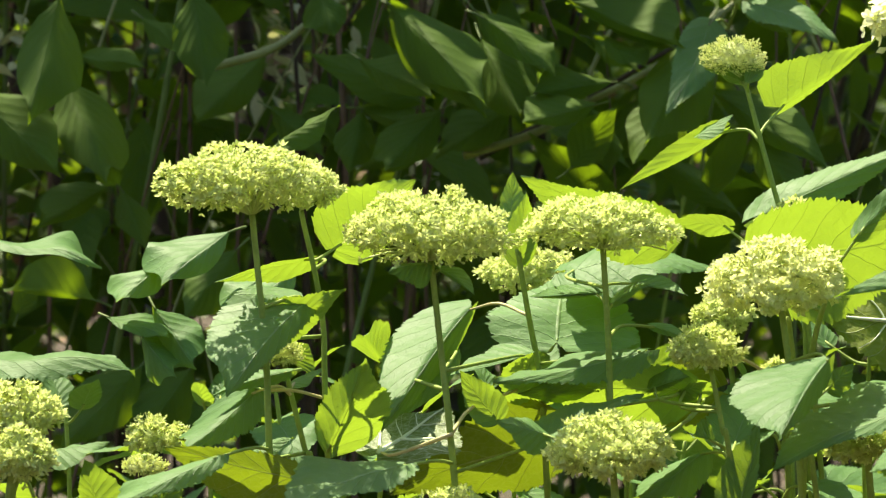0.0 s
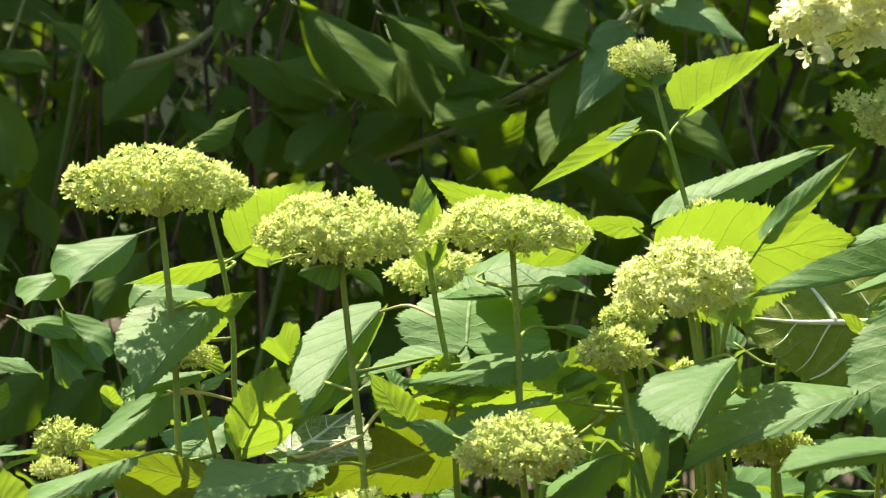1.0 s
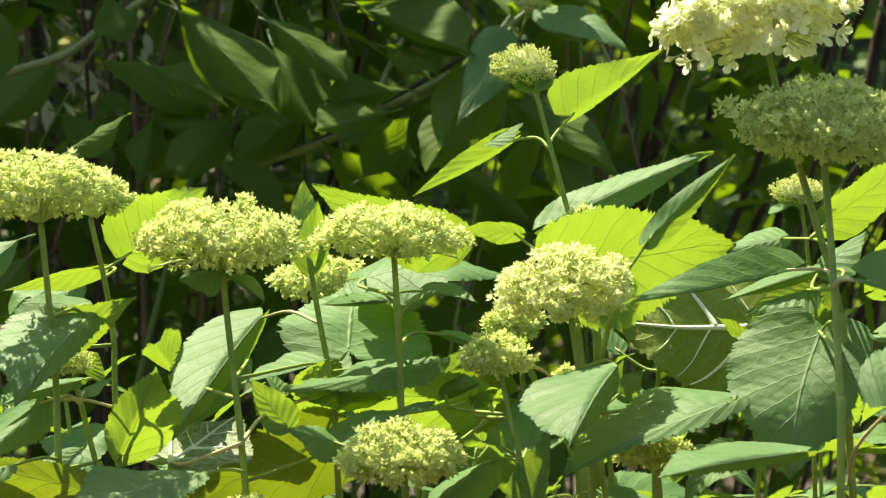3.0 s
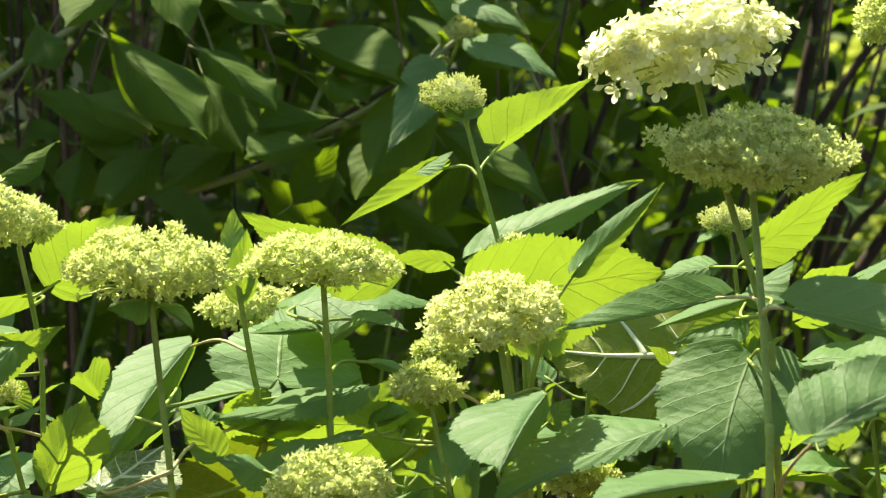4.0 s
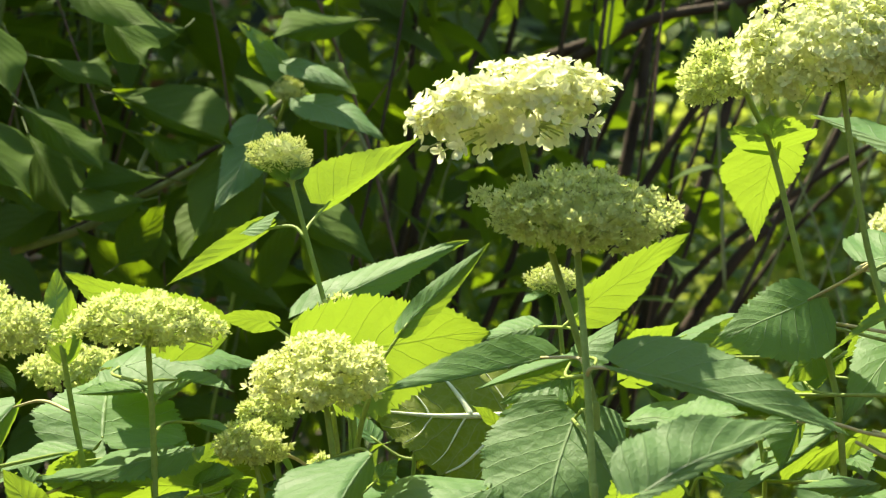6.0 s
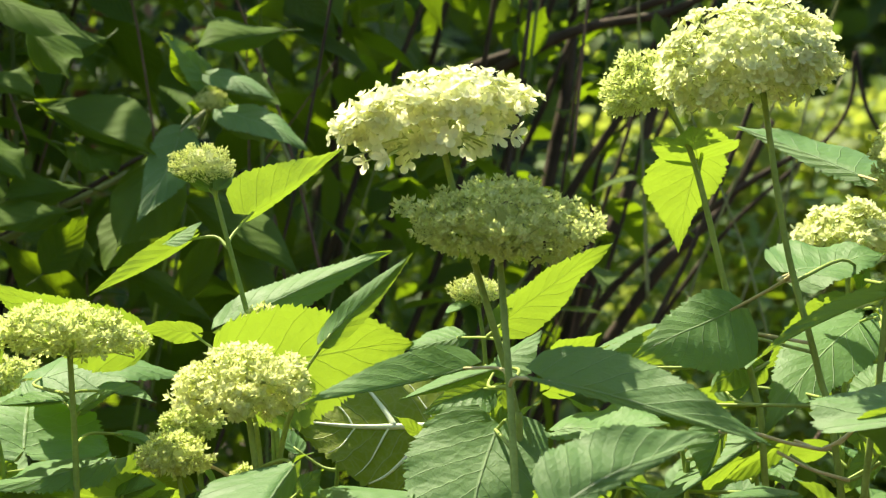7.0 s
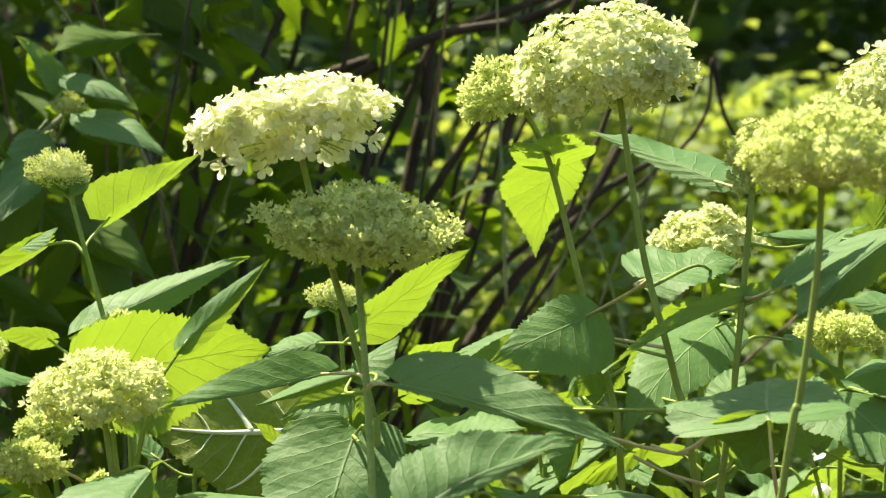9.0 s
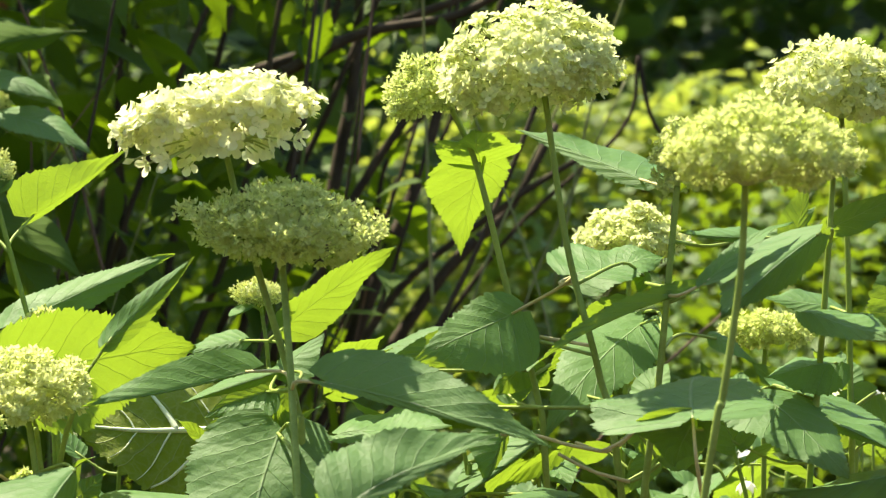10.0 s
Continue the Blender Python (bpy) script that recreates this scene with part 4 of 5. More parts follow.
leaf(st_re, (0.538, 2.174, 1.089), (57.7, 22, -45.6), 0.124, (0.074, 0.011), (-54, -54), 0, to=(0.561, 2.127, 1.08))
leaf(st_re, (0.579, 2.122, 1.109), (-37.4, 10.8, -175.6), 0.062, (0.024, 0.030), (-22, -22), 0, to=(0.563, 2.126, 1.102))
leaf(st_re, (0.554, 2.087, 1.206), (-52.1, 31.3, -148.8), 0.119, (0.023, 0.060), (-52, -52), 0, to=(0.571, 2.124, 1.199))
leaf(st_rd, (0.468, 2.088, 1.169), (15.4, -35, 11.9), 0.085, (0.012, 0.023), (17, 17), 0.05, to=(0.444, 2.114, 1.159), pink=True)
leaf(st_re, (0.53, 2.156, 1.204), (-55.4, -2.6, -176.4), 0.070, (0.004, 0.030), (-34, -34), 0, to=(0.57, 2.124, 1.195))
leaf(st_re, (0.67, 2.199, 1.139), (-89.9, -75.9, 163), 0.071, (0.042, 0.034), (0, 0), 0, to=(0.565, 2.126, 1.132))
leaf(st_re, (0.582, 2.163, 1.212), (-48.6, -26.8, -16.2), 0.083, (0.015, 0.015), (1, 1), 0, to=(0.571, 2.124, 1.203))
leaf(st_re, (0.565, 2.208, 1.203), (-89.9, -75.8, -14.7), 0.049, (0.006, 0.016), (-0, -0), 0, to=(0.57, 2.124, 1.195))
leaf(st_rd, (0.542, 2.235, 1.206), (32.7, -28.6, -14.4), 0.056, (0.010, 0.018), (-24, -24), 0, to=(0.447, 2.113, 1.2))
leaf(st_re, (0.545, 2.09, 1.146), (34, 12.5, -36.9), 0.086, (0.040, 0.013), (-20, -20), 0, to=(0.566, 2.125, 1.138))
leaf(st_re, (0.618, 2.277, 1.15), (-30.1, -10.3, 165.4), 0.065, (0.012, 0.033), (-6, -6), 0, to=(0.566, 2.125, 1.144))
leaf(st_rf, (0.62, 2.11, 1.025), (-45.1, 6.1, -162.9), 0.109, (0.016, 0.077), (-48, -48), 0, to=(0.613, 2.216, 1.017))
leaf(st_ra, (0.309, 2.34, 1.128), (-57.8, 18.9, -167.5), 0.098, (0.012, 0.036), (-43, -43), 0, to=(0.392, 2.144, 1.121), pink=True)
leaf(st_ra, (0.305, 2.3, 1.125), (89.9, 26.8, 173.4), 0.081, (0.012, 0.010), (1, 1), 0, to=(0.394, 2.144, 1.114))
leaf(st_mid, (0.207, 2.23, 1.051), (21.5, -5.5, -24.6), 0.093, (0.072, 0.015), (1, 1), 0, to=(0.307, 2.239, 1.041))
leaf(st_rb, (0.37, 2.229, 1.049), (-71.2, 28.3, -152.1), 0.111, (0.005, 0.044), (-67, -67), -0.05, to=(0.368, 2.23, 1.041))
leaf(st_rb, (0.335, 2.215, 1.052), (-65.6, 65.5, -151.3), 0.040, (0.008, 0.025), (-24, -24), 0, to=(0.368, 2.23, 1.041))
leaf(st_small, (-0.068, 2.299, 0.953), (-6.8, -35.4, 73.2), 0.112, (0.032, 0.016), (22, 22), 0, to=(-0.068, 2.159, 0.947))
leaf(st_ball, (0.005, 2.06, 1.036), (-41.5, 20.6, -104.8), 0.128, (0.019, 0.057), (-47, -47), 0, to=(-0.024, 2.139, 1.028))
leaf(st_low, (-0.088, 2.278, 1.001), (22.9, -8.2, -167.6), 0.062, (0.015, 0.028), (-3, -3), 0, to=(-0.149, 2.055, 0.956))
leaf(st_low, (-0.087, 2.346, 0.994), (58.1, 2.1, -172.5), 0.125, (0.031, 0.034), (1, 1), 0, to=(-0.149, 2.055, 0.956), mat=VEINED_SHADED)
leaf(st_small, (-0.109, 2.247, 0.997), (-34.4, -26.5, 2.5), 0.025, (0.013, 0.011), (-5, -5), 0, to=(-0.076, 2.158, 0.99))
leaf(st_ballb, (0.006, 2.32, 0.997), (90, -45.1, -0.5), 0.029, (0.010, 0.013), (-0, -0), 0, to=(-0.015, 2.199, 0.99))
leaf(st_ballb, (0.002, 2.34, 1.01), (35.4, 27.8, -38.8), 0.036, (0.027, 0.011), (-36, -36), 0, to=(-0.017, 2.199, 1.002))
leaf(st_ra, (0.217, 2.37, 1.081), (-34.3, -28.5, -6.2), 0.092, (0.023, 0.025), (5, 5), 0, to=(0.402, 2.143, 1.074))
leaf(st_right, (0.171, 2.294, 1.085), (-90, 82.1, 175.9), 0.033, (0.010, 0.010), (0, 0), 0)
leaf(st_rb, (0.375, 2.269, 1.102), (47.2, 28.5, 171), 0.036, (0.014, 0.016), (-3, -3), 0, to=(0.36, 2.231, 1.096))
stalk(st_ra, [(0.322, 2.146, 1.055), (0.347, 2.142, 1.054), (0.372, 2.138, 1.047), (0.397, 2.133, 1.042)])
stalk(st_ra, [(0.365, 2.139, 1.04), (0.388, 2.135, 1.028), (0.407, 2.131, 1.022), (0.418, 2.129, 1.019)])
stalk(st_ra, [(0.397, 2.133, 1.042), (0.41, 2.131, 1.048), (0.42, 2.129, 1.056)])
stalk(st_rd, [(0.418, 2.129, 1.019), (0.429, 2.127, 1.024), (0.44, 2.124, 1.033)], pink=False)
leaf(st_ra, (0.341, 2.274, 1.082), (52.2, -28, -9.1), 0.043, (0.017, 0.016), (1, 1), 0, to=(0.402, 2.143, 1.074))
leaf(st_rd, (0.371, 2.331, 1.085), (27.9, 6.7, -167), 0.055, (0.010, 0.033), (-4, -4), 0, to=(0.434, 2.116, 1.068))
leaf(st_mid, (0.392, 2.266, 1.039), (42, 31.8, 152.7), 0.075, (0.031, 0.010), (-29, -29), 0, to=(0.309, 2.239, 1.028))
leaf(st_rb, (0.211, 2.29, 1.109), (-24.5, -24.6, -20.4), 0.044, (0.028, 0.018), (5, 5), 0, to=(0.358, 2.231, 1.101))
leaf(st_mid, (0.273, 2.183, 0.997), (27.7, -29.7, -7.5), 0.035, (0.012, 0.011), (5, 5), 0, to=(0.311, 2.238, 0.991))
leaf(st_rf, (0.52, 2.22, 1.041), (89.9, -68.4, 167), 0.072, (0.024, 0.017), (-0, -0), 0, to=(0.613, 2.216, 1.034))
leaf(st_rf, (0.585, 2.224, 1.062), (90, -42.4, 165.7), 0.066, (0.020, 0.017), (0, 0), 0, to=(0.613, 2.216, 1.052))
leaf(st_rf, (0.641, 2.25, 1.079), (-89.9, 39, 164.6), 0.073, (0.025, 0.020), (-0, -0), 0, to=(0.613, 2.216, 1.069))
leaf(st_rd, (0.516, 2.282, 1.127), (33.5, 29.5, -13.3), 0.042, (0.012, 0.012), (-0, -0), 0, to=(0.439, 2.115, 1.117))
leaf(st_rd, (0.472, 2.292, 1.17), (32.2, 6.7, -26.7), 0.040, (0.014, 0.012), (-34, -34), 0, to=(0.444, 2.114, 1.165))
leaf(st_ra, (0.455, 2.254, 1.179), (-28.6, 58.8, -125.8), 0.021, (0.007, 0.008), (-23, -23), 0, to=(0.381, 2.146, 1.168))
leaf(st_rb, (0.358, 2.252, 1.107), (-89.9, 45, 171.3), 0.038, (0.016, 0.009), (-0, -0), 0, to=(0.358, 2.231, 1.101))
leaf(st_rd, (0.463, 2.253, 1.035), (-90, 53.2, 168.6), 0.045, (0.013, 0.010), (-0, -0), 0, to=(0.429, 2.117, 1.026))
leaf(st_mid, (0.373, 2.107, 1.01), (-53.1, 0.8, -170.4), 0.062, (0.007, 0.030), (-39, -39), 0, to=(0.311, 2.238, 1.004))
leaf(st_g, (0.029, 2.180, 1.125), (77.2, -45.2, -0.4), 0.091, (0.014, 0.012), (-29, -29), 0, to=(0.004, 2.2, 1.074), wave=.16)
stalk(st_ra, [(0.383, 2.166, 1.047), (0.406, 2.152, 1.041), (0.429, 2.158, 1.057)])
stalk(st_ra, [(0.38, 2.167, 1.036), (0.407, 2.152, 1.018), (0.417, 2.16, 1.015), (0.462, 2.171, 1.038)], pink=False)
stalk(st_rd, [(0.429, 2.158, 1.056), (0.441, 2.155, 1.04), (0.443, 2.155, 1.036)], pink=False)
stalk(st_bud, [(-0.38, 2.187, 0.995), (-0.403, 2.183, 1.001), (-0.425, 2.179, 1.001), (-0.433, 2.177, 0.997)])
stalk(st_small, [(-0.063, 2.199, 1.029), (-0.048, 2.199, 1.021), (-0.035, 2.199, 1.008)])
stalk(st_edge2, [(-0.575, 2.019, 0.954), (-0.57, 2.02, 0.948), (-0.564, 2.022, 0.933)], pink=False)

# ---- leafy hydrangea shoots low in the bed ----
def filler_shoot(x, y, top, seed, size=1.0):
    rng = random.Random(seed)
    plant = stem([(x, y, top), (x + rng.uniform(-.02, .02), y, top - 0.12), (x + rng.uniform(-.04, .04), y + 0.02, top - 0.3)], 0.0026, "leafy green hydrangea shoot without a flower head")
    a0 = rng.uniform(0, 180)
    for k in range(5):
        for side in (0, 180):
            h = a0 + 90 * k + side + rng.uniform(-25, 25)
            ln = size * rng.uniform(0.085, 0.14) * (0.6 if k == 0 else 1.0)
            z = top - 0.005 - 0.065 * size * k
            off = rng.uniform(0.015, 0.04)
            at = (x + off * math.cos(radians(h)), y + off * math.sin(radians(h)), z + 0.01)
            w = ln * rng.uniform(0.3, 0.38)
            leaf(plant, at, (rng.uniform(-20, 20), rng.uniform(5, 40) if k else -40, h), ln, (w, w), (rng.uniform(5, 25), rng.uniform(5, 25)), rng.uniform(0.02, 0.09), (x, y, z - 0.006))


for i in range(22):
    rng = random.Random(900 + i)
    x = -0.82 + 1.66 * i / 21 + rng.uniform(-.02, .02)
    y = rng.uniform(2.46, 2.8)
    filler_shoot(x, y, 1.13 - 0.05 * y / 2.3 + 0.05 * (x + 0.8) / 1.6 - rng.uniform(0.1, 0.18) - (0.11 if x < -0.3 else 0), 40 + i)

# smaller young shoots between the flower stems
for i in range(15):
    rng = random.Random(300 + i)
    x = -0.74 + 1.4 * i / 14 + rng.uniform(-.03, .03)
    filler_shoot(x, rng.uniform(2.3, 2.44), 0.99 + 0.07 * (x + 0.65) - rng.uniform(0.0, 0.05), 140 + i, 0.66)


def white_flower(at, turn, size):
    """A small nodding white flower on a thin stalk, low between the leaves."""
    root = thing("white_flower", (at[0], at[1], 0), "small drooping white flower between green stems", "flower", "white flowers")
    for k in range(5):
        v, f, uv = blade(size, size * .3, size * .3, .3, .3, 0.1, LANCE, 0, 0.05, k, 8)
        ob = mesh_object("petal", v, f, WHITE_PETAL, root, uv)
        ob.matrix_basis = Matrix.Translation((0, 0, at[2])) @ pose(0, 0, 0, *turn) @ pose(0, 0, 0, 0, 0, 72 * k) @ pose(0, 0, 0, 0, 50, 0)
    v, f = tube(glide([(0, 0, at[2] + 0.003), (0.004, 0.01, at[2] * .6), (0.01, 0.015, -0.01)], 14), (0.0012, 0.0016), 6)
    mesh_object("stem", v, f, STALK, root)


white_flower((0.614, 2.547, 1.021), (20,30,0), 0.0180)
white_flower((0.603, 2.529, 0.994), (-15,10,40), 0.0158)
white_flower((0.699, 2.451, 1.077), (30,-20,10), 0.0165)
white_flower((0.698, 2.483, 1.061), (-20,15,50), 0.0136)
shrub = thing("shrub", (-0.35, 3.3, 0), "tall leafy shrub with long pointed dark green leaves in shade", "shrub")


def put(ob):
    ob.parent = shrub
    ob.matrix_parent_inverse = Matrix.Translation(-shrub.location)
    return ob


def shrub_leaf(at, turn, length, widths, folds, bend=0.0, mat=None):
    LEAVES[0] += 1
    v, f, uv = blade(length * 1.06, widths[0] * 0.86, widths[1] * 0.86, radians(folds[0]) * 0.55, radians(folds[1]) * 0.55, bend, LANCE, 0, 0.2, LEAVES[0], 26, 0.3)
    ob = put(mesh_object("leaf", v, f, mat or SHRUB, None, uv))
    ob.matrix_basis = pose(*at, *turn)
    r2 = random.Random(LEAVES[0])
    e = Vector((-0.22 * length, r2.uniform(-.08, .08) * length, -0.04 * length))
    pv, pf = tube(glide([(0.004, 0, 0), e * 0.5, e], 8), (0.0009, 0.0013), 5)
    mesh_object("petiole", pv, pf, TWIG, ob)


def cane(pts, r, mat=None):
    v, f = tube(glide(pts, 8 * len(pts)), (r, r * 0.6), 7)
    put(mesh_object("cane", v, f, mat or BRANCH))


def lance_mass(count, seed, box, size, bias=None):
    """Joined drooping pointed leaves in a box, on short twigs."""
    rng = np.random.default_rng(seed)
    v, f, uv = blade(1.0, 0.2, 0.2, 0.25, 0.25, 0.05, LANCE, 0, 0.05, 3, 8, 0.1, COARSE)
    v, f, uv = np.array(v), np.array(f), np.array(uv)
    p = rng.uniform(0, 1, (count, 3)) * (np.array(box[1]) - np.array(box[0])) + np.array(box[0])
    if bias is not None:
        p = p[rng.uniform(0, 1, count) < bias(p)]
    n = len(p)
    head_ = rng.uniform(0, 6.283, n)
    droop = rng.normal(-0.45, 0.45, n)
    x = np.stack([np.cos(head_) * np.cos(droop), np.sin(head_) * np.cos(droop), np.sin(droop)], 1)
    up = np.array([0, 0, 1.0]) + rng.normal(0, 0.35, (n, 3))
    y = np.cross(up, x)
    y /= np.linalg.norm(y, axis=1, keepdims=True)
    z = np.cross(x, y)
    vv, ff = scatter((v, f), p, np.stack([x, y, z], 2), rng.uniform(size[0], size[1], n))
    return vv, ff, np.tile(uv, (n, 1)), p, x


v, f, uv, p, x = lance_mass(3800, 5, ((-1.5, 3.2, 0.2), (0.45, 4.1, 2.1)), (0.09, 0.17), lambda q: np.clip(1.0 - (q[:, 0] + 0.25) * 1.6, 0.05, 1.0) * np.clip((q[:, 1] - 3.1) * 2.0, 0.06, 1))
ob = put(mesh_object("leaves", v, f, SHRUB_MASS, None, uv))
tagged(ob, "mass of long pointed dark green leaves", kind="stuff")
rng = random.Random(11)
for i in range(44):
    bx, by = rng.uniform(-1.35, 0.4), rng.uniform(3.15, 4.2)
    lean = rng.uniform(-0.12, 0.3) + (0.25 if bx > 0 else 0)
    z1 = rng.uniform(1.7, 2.4)
    cane([(bx - lean * 0.5, by, -0.02), (bx, by + rng.uniform(-.05, .05), 0.8), (bx + lean * 0.5, by, 1.3), (bx + lean * 1.1, by + rng.uniform(-.2, .2), z1)], rng.uniform(0.0022, 0.0055), TWIG if i % 3 == 0 else BRANCH)

cane([(0.341, 3.801, 1.033), (0.416, 3.818, 1.215), (0.461, 3.840, 1.315), (0.506, 3.861, 1.456)], 0.012)
cane([(0.393, 3.895, 1.037), (0.512, 3.906, 1.201), (0.602, 3.923, 1.288), (0.673, 3.942, 1.408)], 0.01)
cane([(0.307, 3.754, 1.094), (0.343, 3.775, 1.312), (0.371, 3.798, 1.450), (0.385, 3.824, 1.598)], 0.011)
cane([(0.276, 4.010, 1.074), (0.309, 4.032, 1.267), (0.327, 4.057, 1.429), (0.386, 4.075, 1.619)], 0.008)
cane([(0.222, 3.967, 1.075), (0.266, 3.988, 1.249), (0.339, 4.004, 1.466), (0.361, 4.028, 1.613)], 0.007)
cane([(0.035, 3.866, 1.073), (0.066, 3.891, 1.242), (0.059, 3.918, 1.415), (0.098, 3.942, 1.597)], 0.008)
cane([(0.115, 3.962, 1.071), (0.139, 3.987, 1.261), (0.180, 4.012, 1.422), (0.229, 4.035, 1.609)], 0.007)
cane([(0.189, 3.862, 1.453), (0.328, 3.873, 1.502), (0.439, 3.888, 1.544), (0.598, 3.897, 1.602)], 0.009)
v, f, uv, p, x = lance_mass(620, 15, ((0.0, 3.4, 0.7), (0.5, 4.4, 2.0)), (0.05, 0.11))
tagged(put(mesh_object("leaves", v, f, SHRUB_MASS, None, uv)), "loose small pointed green leaves between the canes", kind="stuff")
cane([(-0.675, 3.040, 1.286), (-0.594, 3.063, 1.311), (-0.549, 3.084, 1.346), (-0.491, 3.107, 1.390), (-0.432, 3.129, 1.445)], 0.0055, OLIVE)
cane([(-0.381, 3.069, 1.195), (-0.307, 3.092, 1.220), (-0.256, 3.114, 1.251), (-0.165, 3.137, 1.302), (-0.084, 3.160, 1.372)], 0.005, OLIVE)
cane([(-0.255, 3.104, 1.251), (-0.245, 3.124, 1.295), (-0.215, 3.146, 1.359)], 0.0035, OLIVE)
# leaves that hang in the gaps of the shrub, coloured pale to stand for sunlit foliage behind
for low, high, count, seed, small, large in (
    ((-0.669, 3.253, 1.265), (-0.622, 3.514, 1.383), 34, 1, 0.02, 0.05),
    ((-0.559, 3.269, 1.321), (-0.559, 3.522, 1.359), 6, 2, 0.02, 0.04),
    ((-0.492, 3.224, 1.153), (-0.461, 3.481, 1.206), 13, 3, 0.012, 0.035),
    ((-0.429, 3.248, 1.266), (-0.424, 3.499, 1.313), 8, 4, 0.015, 0.03),
    ((-0.929, 3.169, 1.299), (-0.959, 3.419, 1.387), 12, 5, 0.02, 0.045),
):
    v, f, uv, p, x = lance_mass(count, 50 + seed, (low, high), (small, large))
    tagged(put(mesh_object("leaves", v, f, SUN_FLECK_LEAF, None, uv)), "few leaves in a gap with sunlight put into their pale colour", kind="stuff")
# thin olive and brown shoots in front of the leaf mass
rng = random.Random(29)
for i in range(46):
    bx, by, bz = rng.uniform(-1.05, 0.6), rng.uniform(3.1, 3.7), rng.uniform(0.75, 1.35)
    lean, up = rng.uniform(-0.22, 0.26), rng.uniform(0.25, 0.6)
    cane([(bx, by, bz), (bx + lean * 0.4, by + 0.02, bz + up * 0.5), (bx + lean, by + rng.uniform(-.05, .05), bz + up)], rng.uniform(0.0012, 0.0024), OLIVE if i % 2 else RED_CANE)
for i in range(16):
    bx, by = rng.uniform(-0.95, -0.45), rng.uniform(3.25, 3.8)
    cane([(bx, by, -0.02), (bx + rng.uniform(-.03, .03), by, 0.9), (bx + rng.uniform(-.05, .05), by, 1.8)], rng.uniform(0.0025, 0.0045), RED_CANE)

shrub_leaf((-0.319, 2.936, 1.470), (35.8, 21.3, -27.6), 0.152, (0.029, 0.025), (-3, -3), 0)
shrub_leaf((-0.150, 3.020, 1.309), (-50.8, -20.8, -156.7), 0.122, (0.016, 0.021), (-5, -5), 0)
shrub_leaf((-0.784, 2.895, 1.358), (-22.3, 50.9, -91.1), 0.159, (0.058, 0.035), (-51, -51), 0)
shrub_leaf((-0.79, 2.945, 1.28), (10.5, 46.2, -52.8), 0.150, (0.072, 0.035), (-48, -48), 0)
shrub_leaf((-0.876, 2.868, 1.267), (57.4, 37.3, -22.6), 0.144, (0.063, 0.042), (-58, -58), 0)
shrub_leaf((-0.734, 2.41, 1.118), (13.1, 7.6, -16.3), 0.129, (0.085, 0.018), (-4, -4), 0, LEAF)
shrub_leaf((-0.75, 2.904, 1.044), (70.3, -7.2, -142.4), 0.096, (0.059, 0.006), (78, 78), 0)
shrub_leaf((-0.747, 3.008, 1.161), (21.3, 48, -48.5), 0.081, (0.030, 0.021), (-52, -52), 0)
shrub_leaf((-0.761, 3.005, 1.162), (-65, 26, -131.3), 0.096, (0.015, 0.045), (-53, -53), 0)
shrub_leaf((-0.613, 3.141, 1.311), (-49.6, 38.3, -129.5), 0.122, (0.028, 0.061), (-47, -47), 0)
shrub_leaf((-0.427, 3.071, 1.253), (-47.6, -24.2, -159.4), 0.131, (0.029, 0.058), (-17, -17), 0)
shrub_leaf((-0.45, 2.966, 1.355), (54.7, 43.8, -28.7), 0.168, (0.050, 0.035), (-55, -55), 0)
shrub_leaf((-0.372, 3.078, 1.355), (52.1, 38.6, -26.3), 0.114, (0.044, 0.019), (-50, -50), 0)
shrub_leaf((-0.12, 2.997, 1.33), (-33.2, 46.8, -117.5), 0.162, (0.056, 0.052), (-62, -62), 0)
shrub_leaf((-0.112, 2.998, 1.262), (63.4, 31.4, -21.3), 0.149, (0.060, 0.017), (-54, -54), 0)
shrub_leaf((-0.269, 3.038, 1.364), (76.3, 24.6, -19.5), 0.133, (0.061, 0.014), (-67, -67), 0)
shrub_leaf((-0.243, 3.09, 1.323), (39.4, 31.8, -22.8), 0.063, (0.037, 0.015), (-30, -30), 0)
shrub_leaf((-0.078, 3.049, 1.363), (44.7, 28.2, -18.8), 0.081, (0.037, 0.017), (-29, -29), 0)
shrub_leaf((-0.51, 2.651, 1.197), (34.4, -33, 10.3), 0.070, (0.025, 0.021), (-22, -22), 0)
shrub_leaf((-0.513, 2.467, 1.121), (-44.1, 24.6, -115.8), 0.095, (0.018, 0.063), (-54, -54), 0, LEAF)
shrub_leaf((-0.565, 2.456, 1.095), (-31.4, 25.4, -116.5), 0.074, (0.015, 0.046), (-46, -46), 0, LEAF)
shrub_leaf((-0.618, 2.443, 1.046), (18.9, 11.8, -31.5), 0.073, (0.054, 0.009), (-14, -14), 0, LEAF)
shrub_leaf((-0.578, 2.452, 1.054), (51, 37.5, -44), 0.077, (0.032, 0.036), (-63, -63), 0, LEAF)
shrub_leaf((-0.589, 2.45, 1.029), (50.6, 27.6, -49), 0.065, (0.030, 0.029), (-60, -60), 0, LEAF)
shrub_leaf((-0.702, 2.916, 0.973), (-52.1, 39.4, -135), 0.122, (0.033, 0.052), (-41, -41), 0)
shrub_leaf((-0.651, 2.928, 0.972), (-57.4, 46, -127.4), 0.109, (0.040, 0.040), (-46, -46), 0)
shrub_leaf((-0.215, 3.143, 1.107), (63.2, -45.3, -149.4), 0.156, (0.043, 0.034), (49, 49), 0)
shrub_leaf((-0.127, 3.097, 1.144), (-90, -60.8, 1.7), 0.112, (0.022, 0.019), (0, 0), 0)
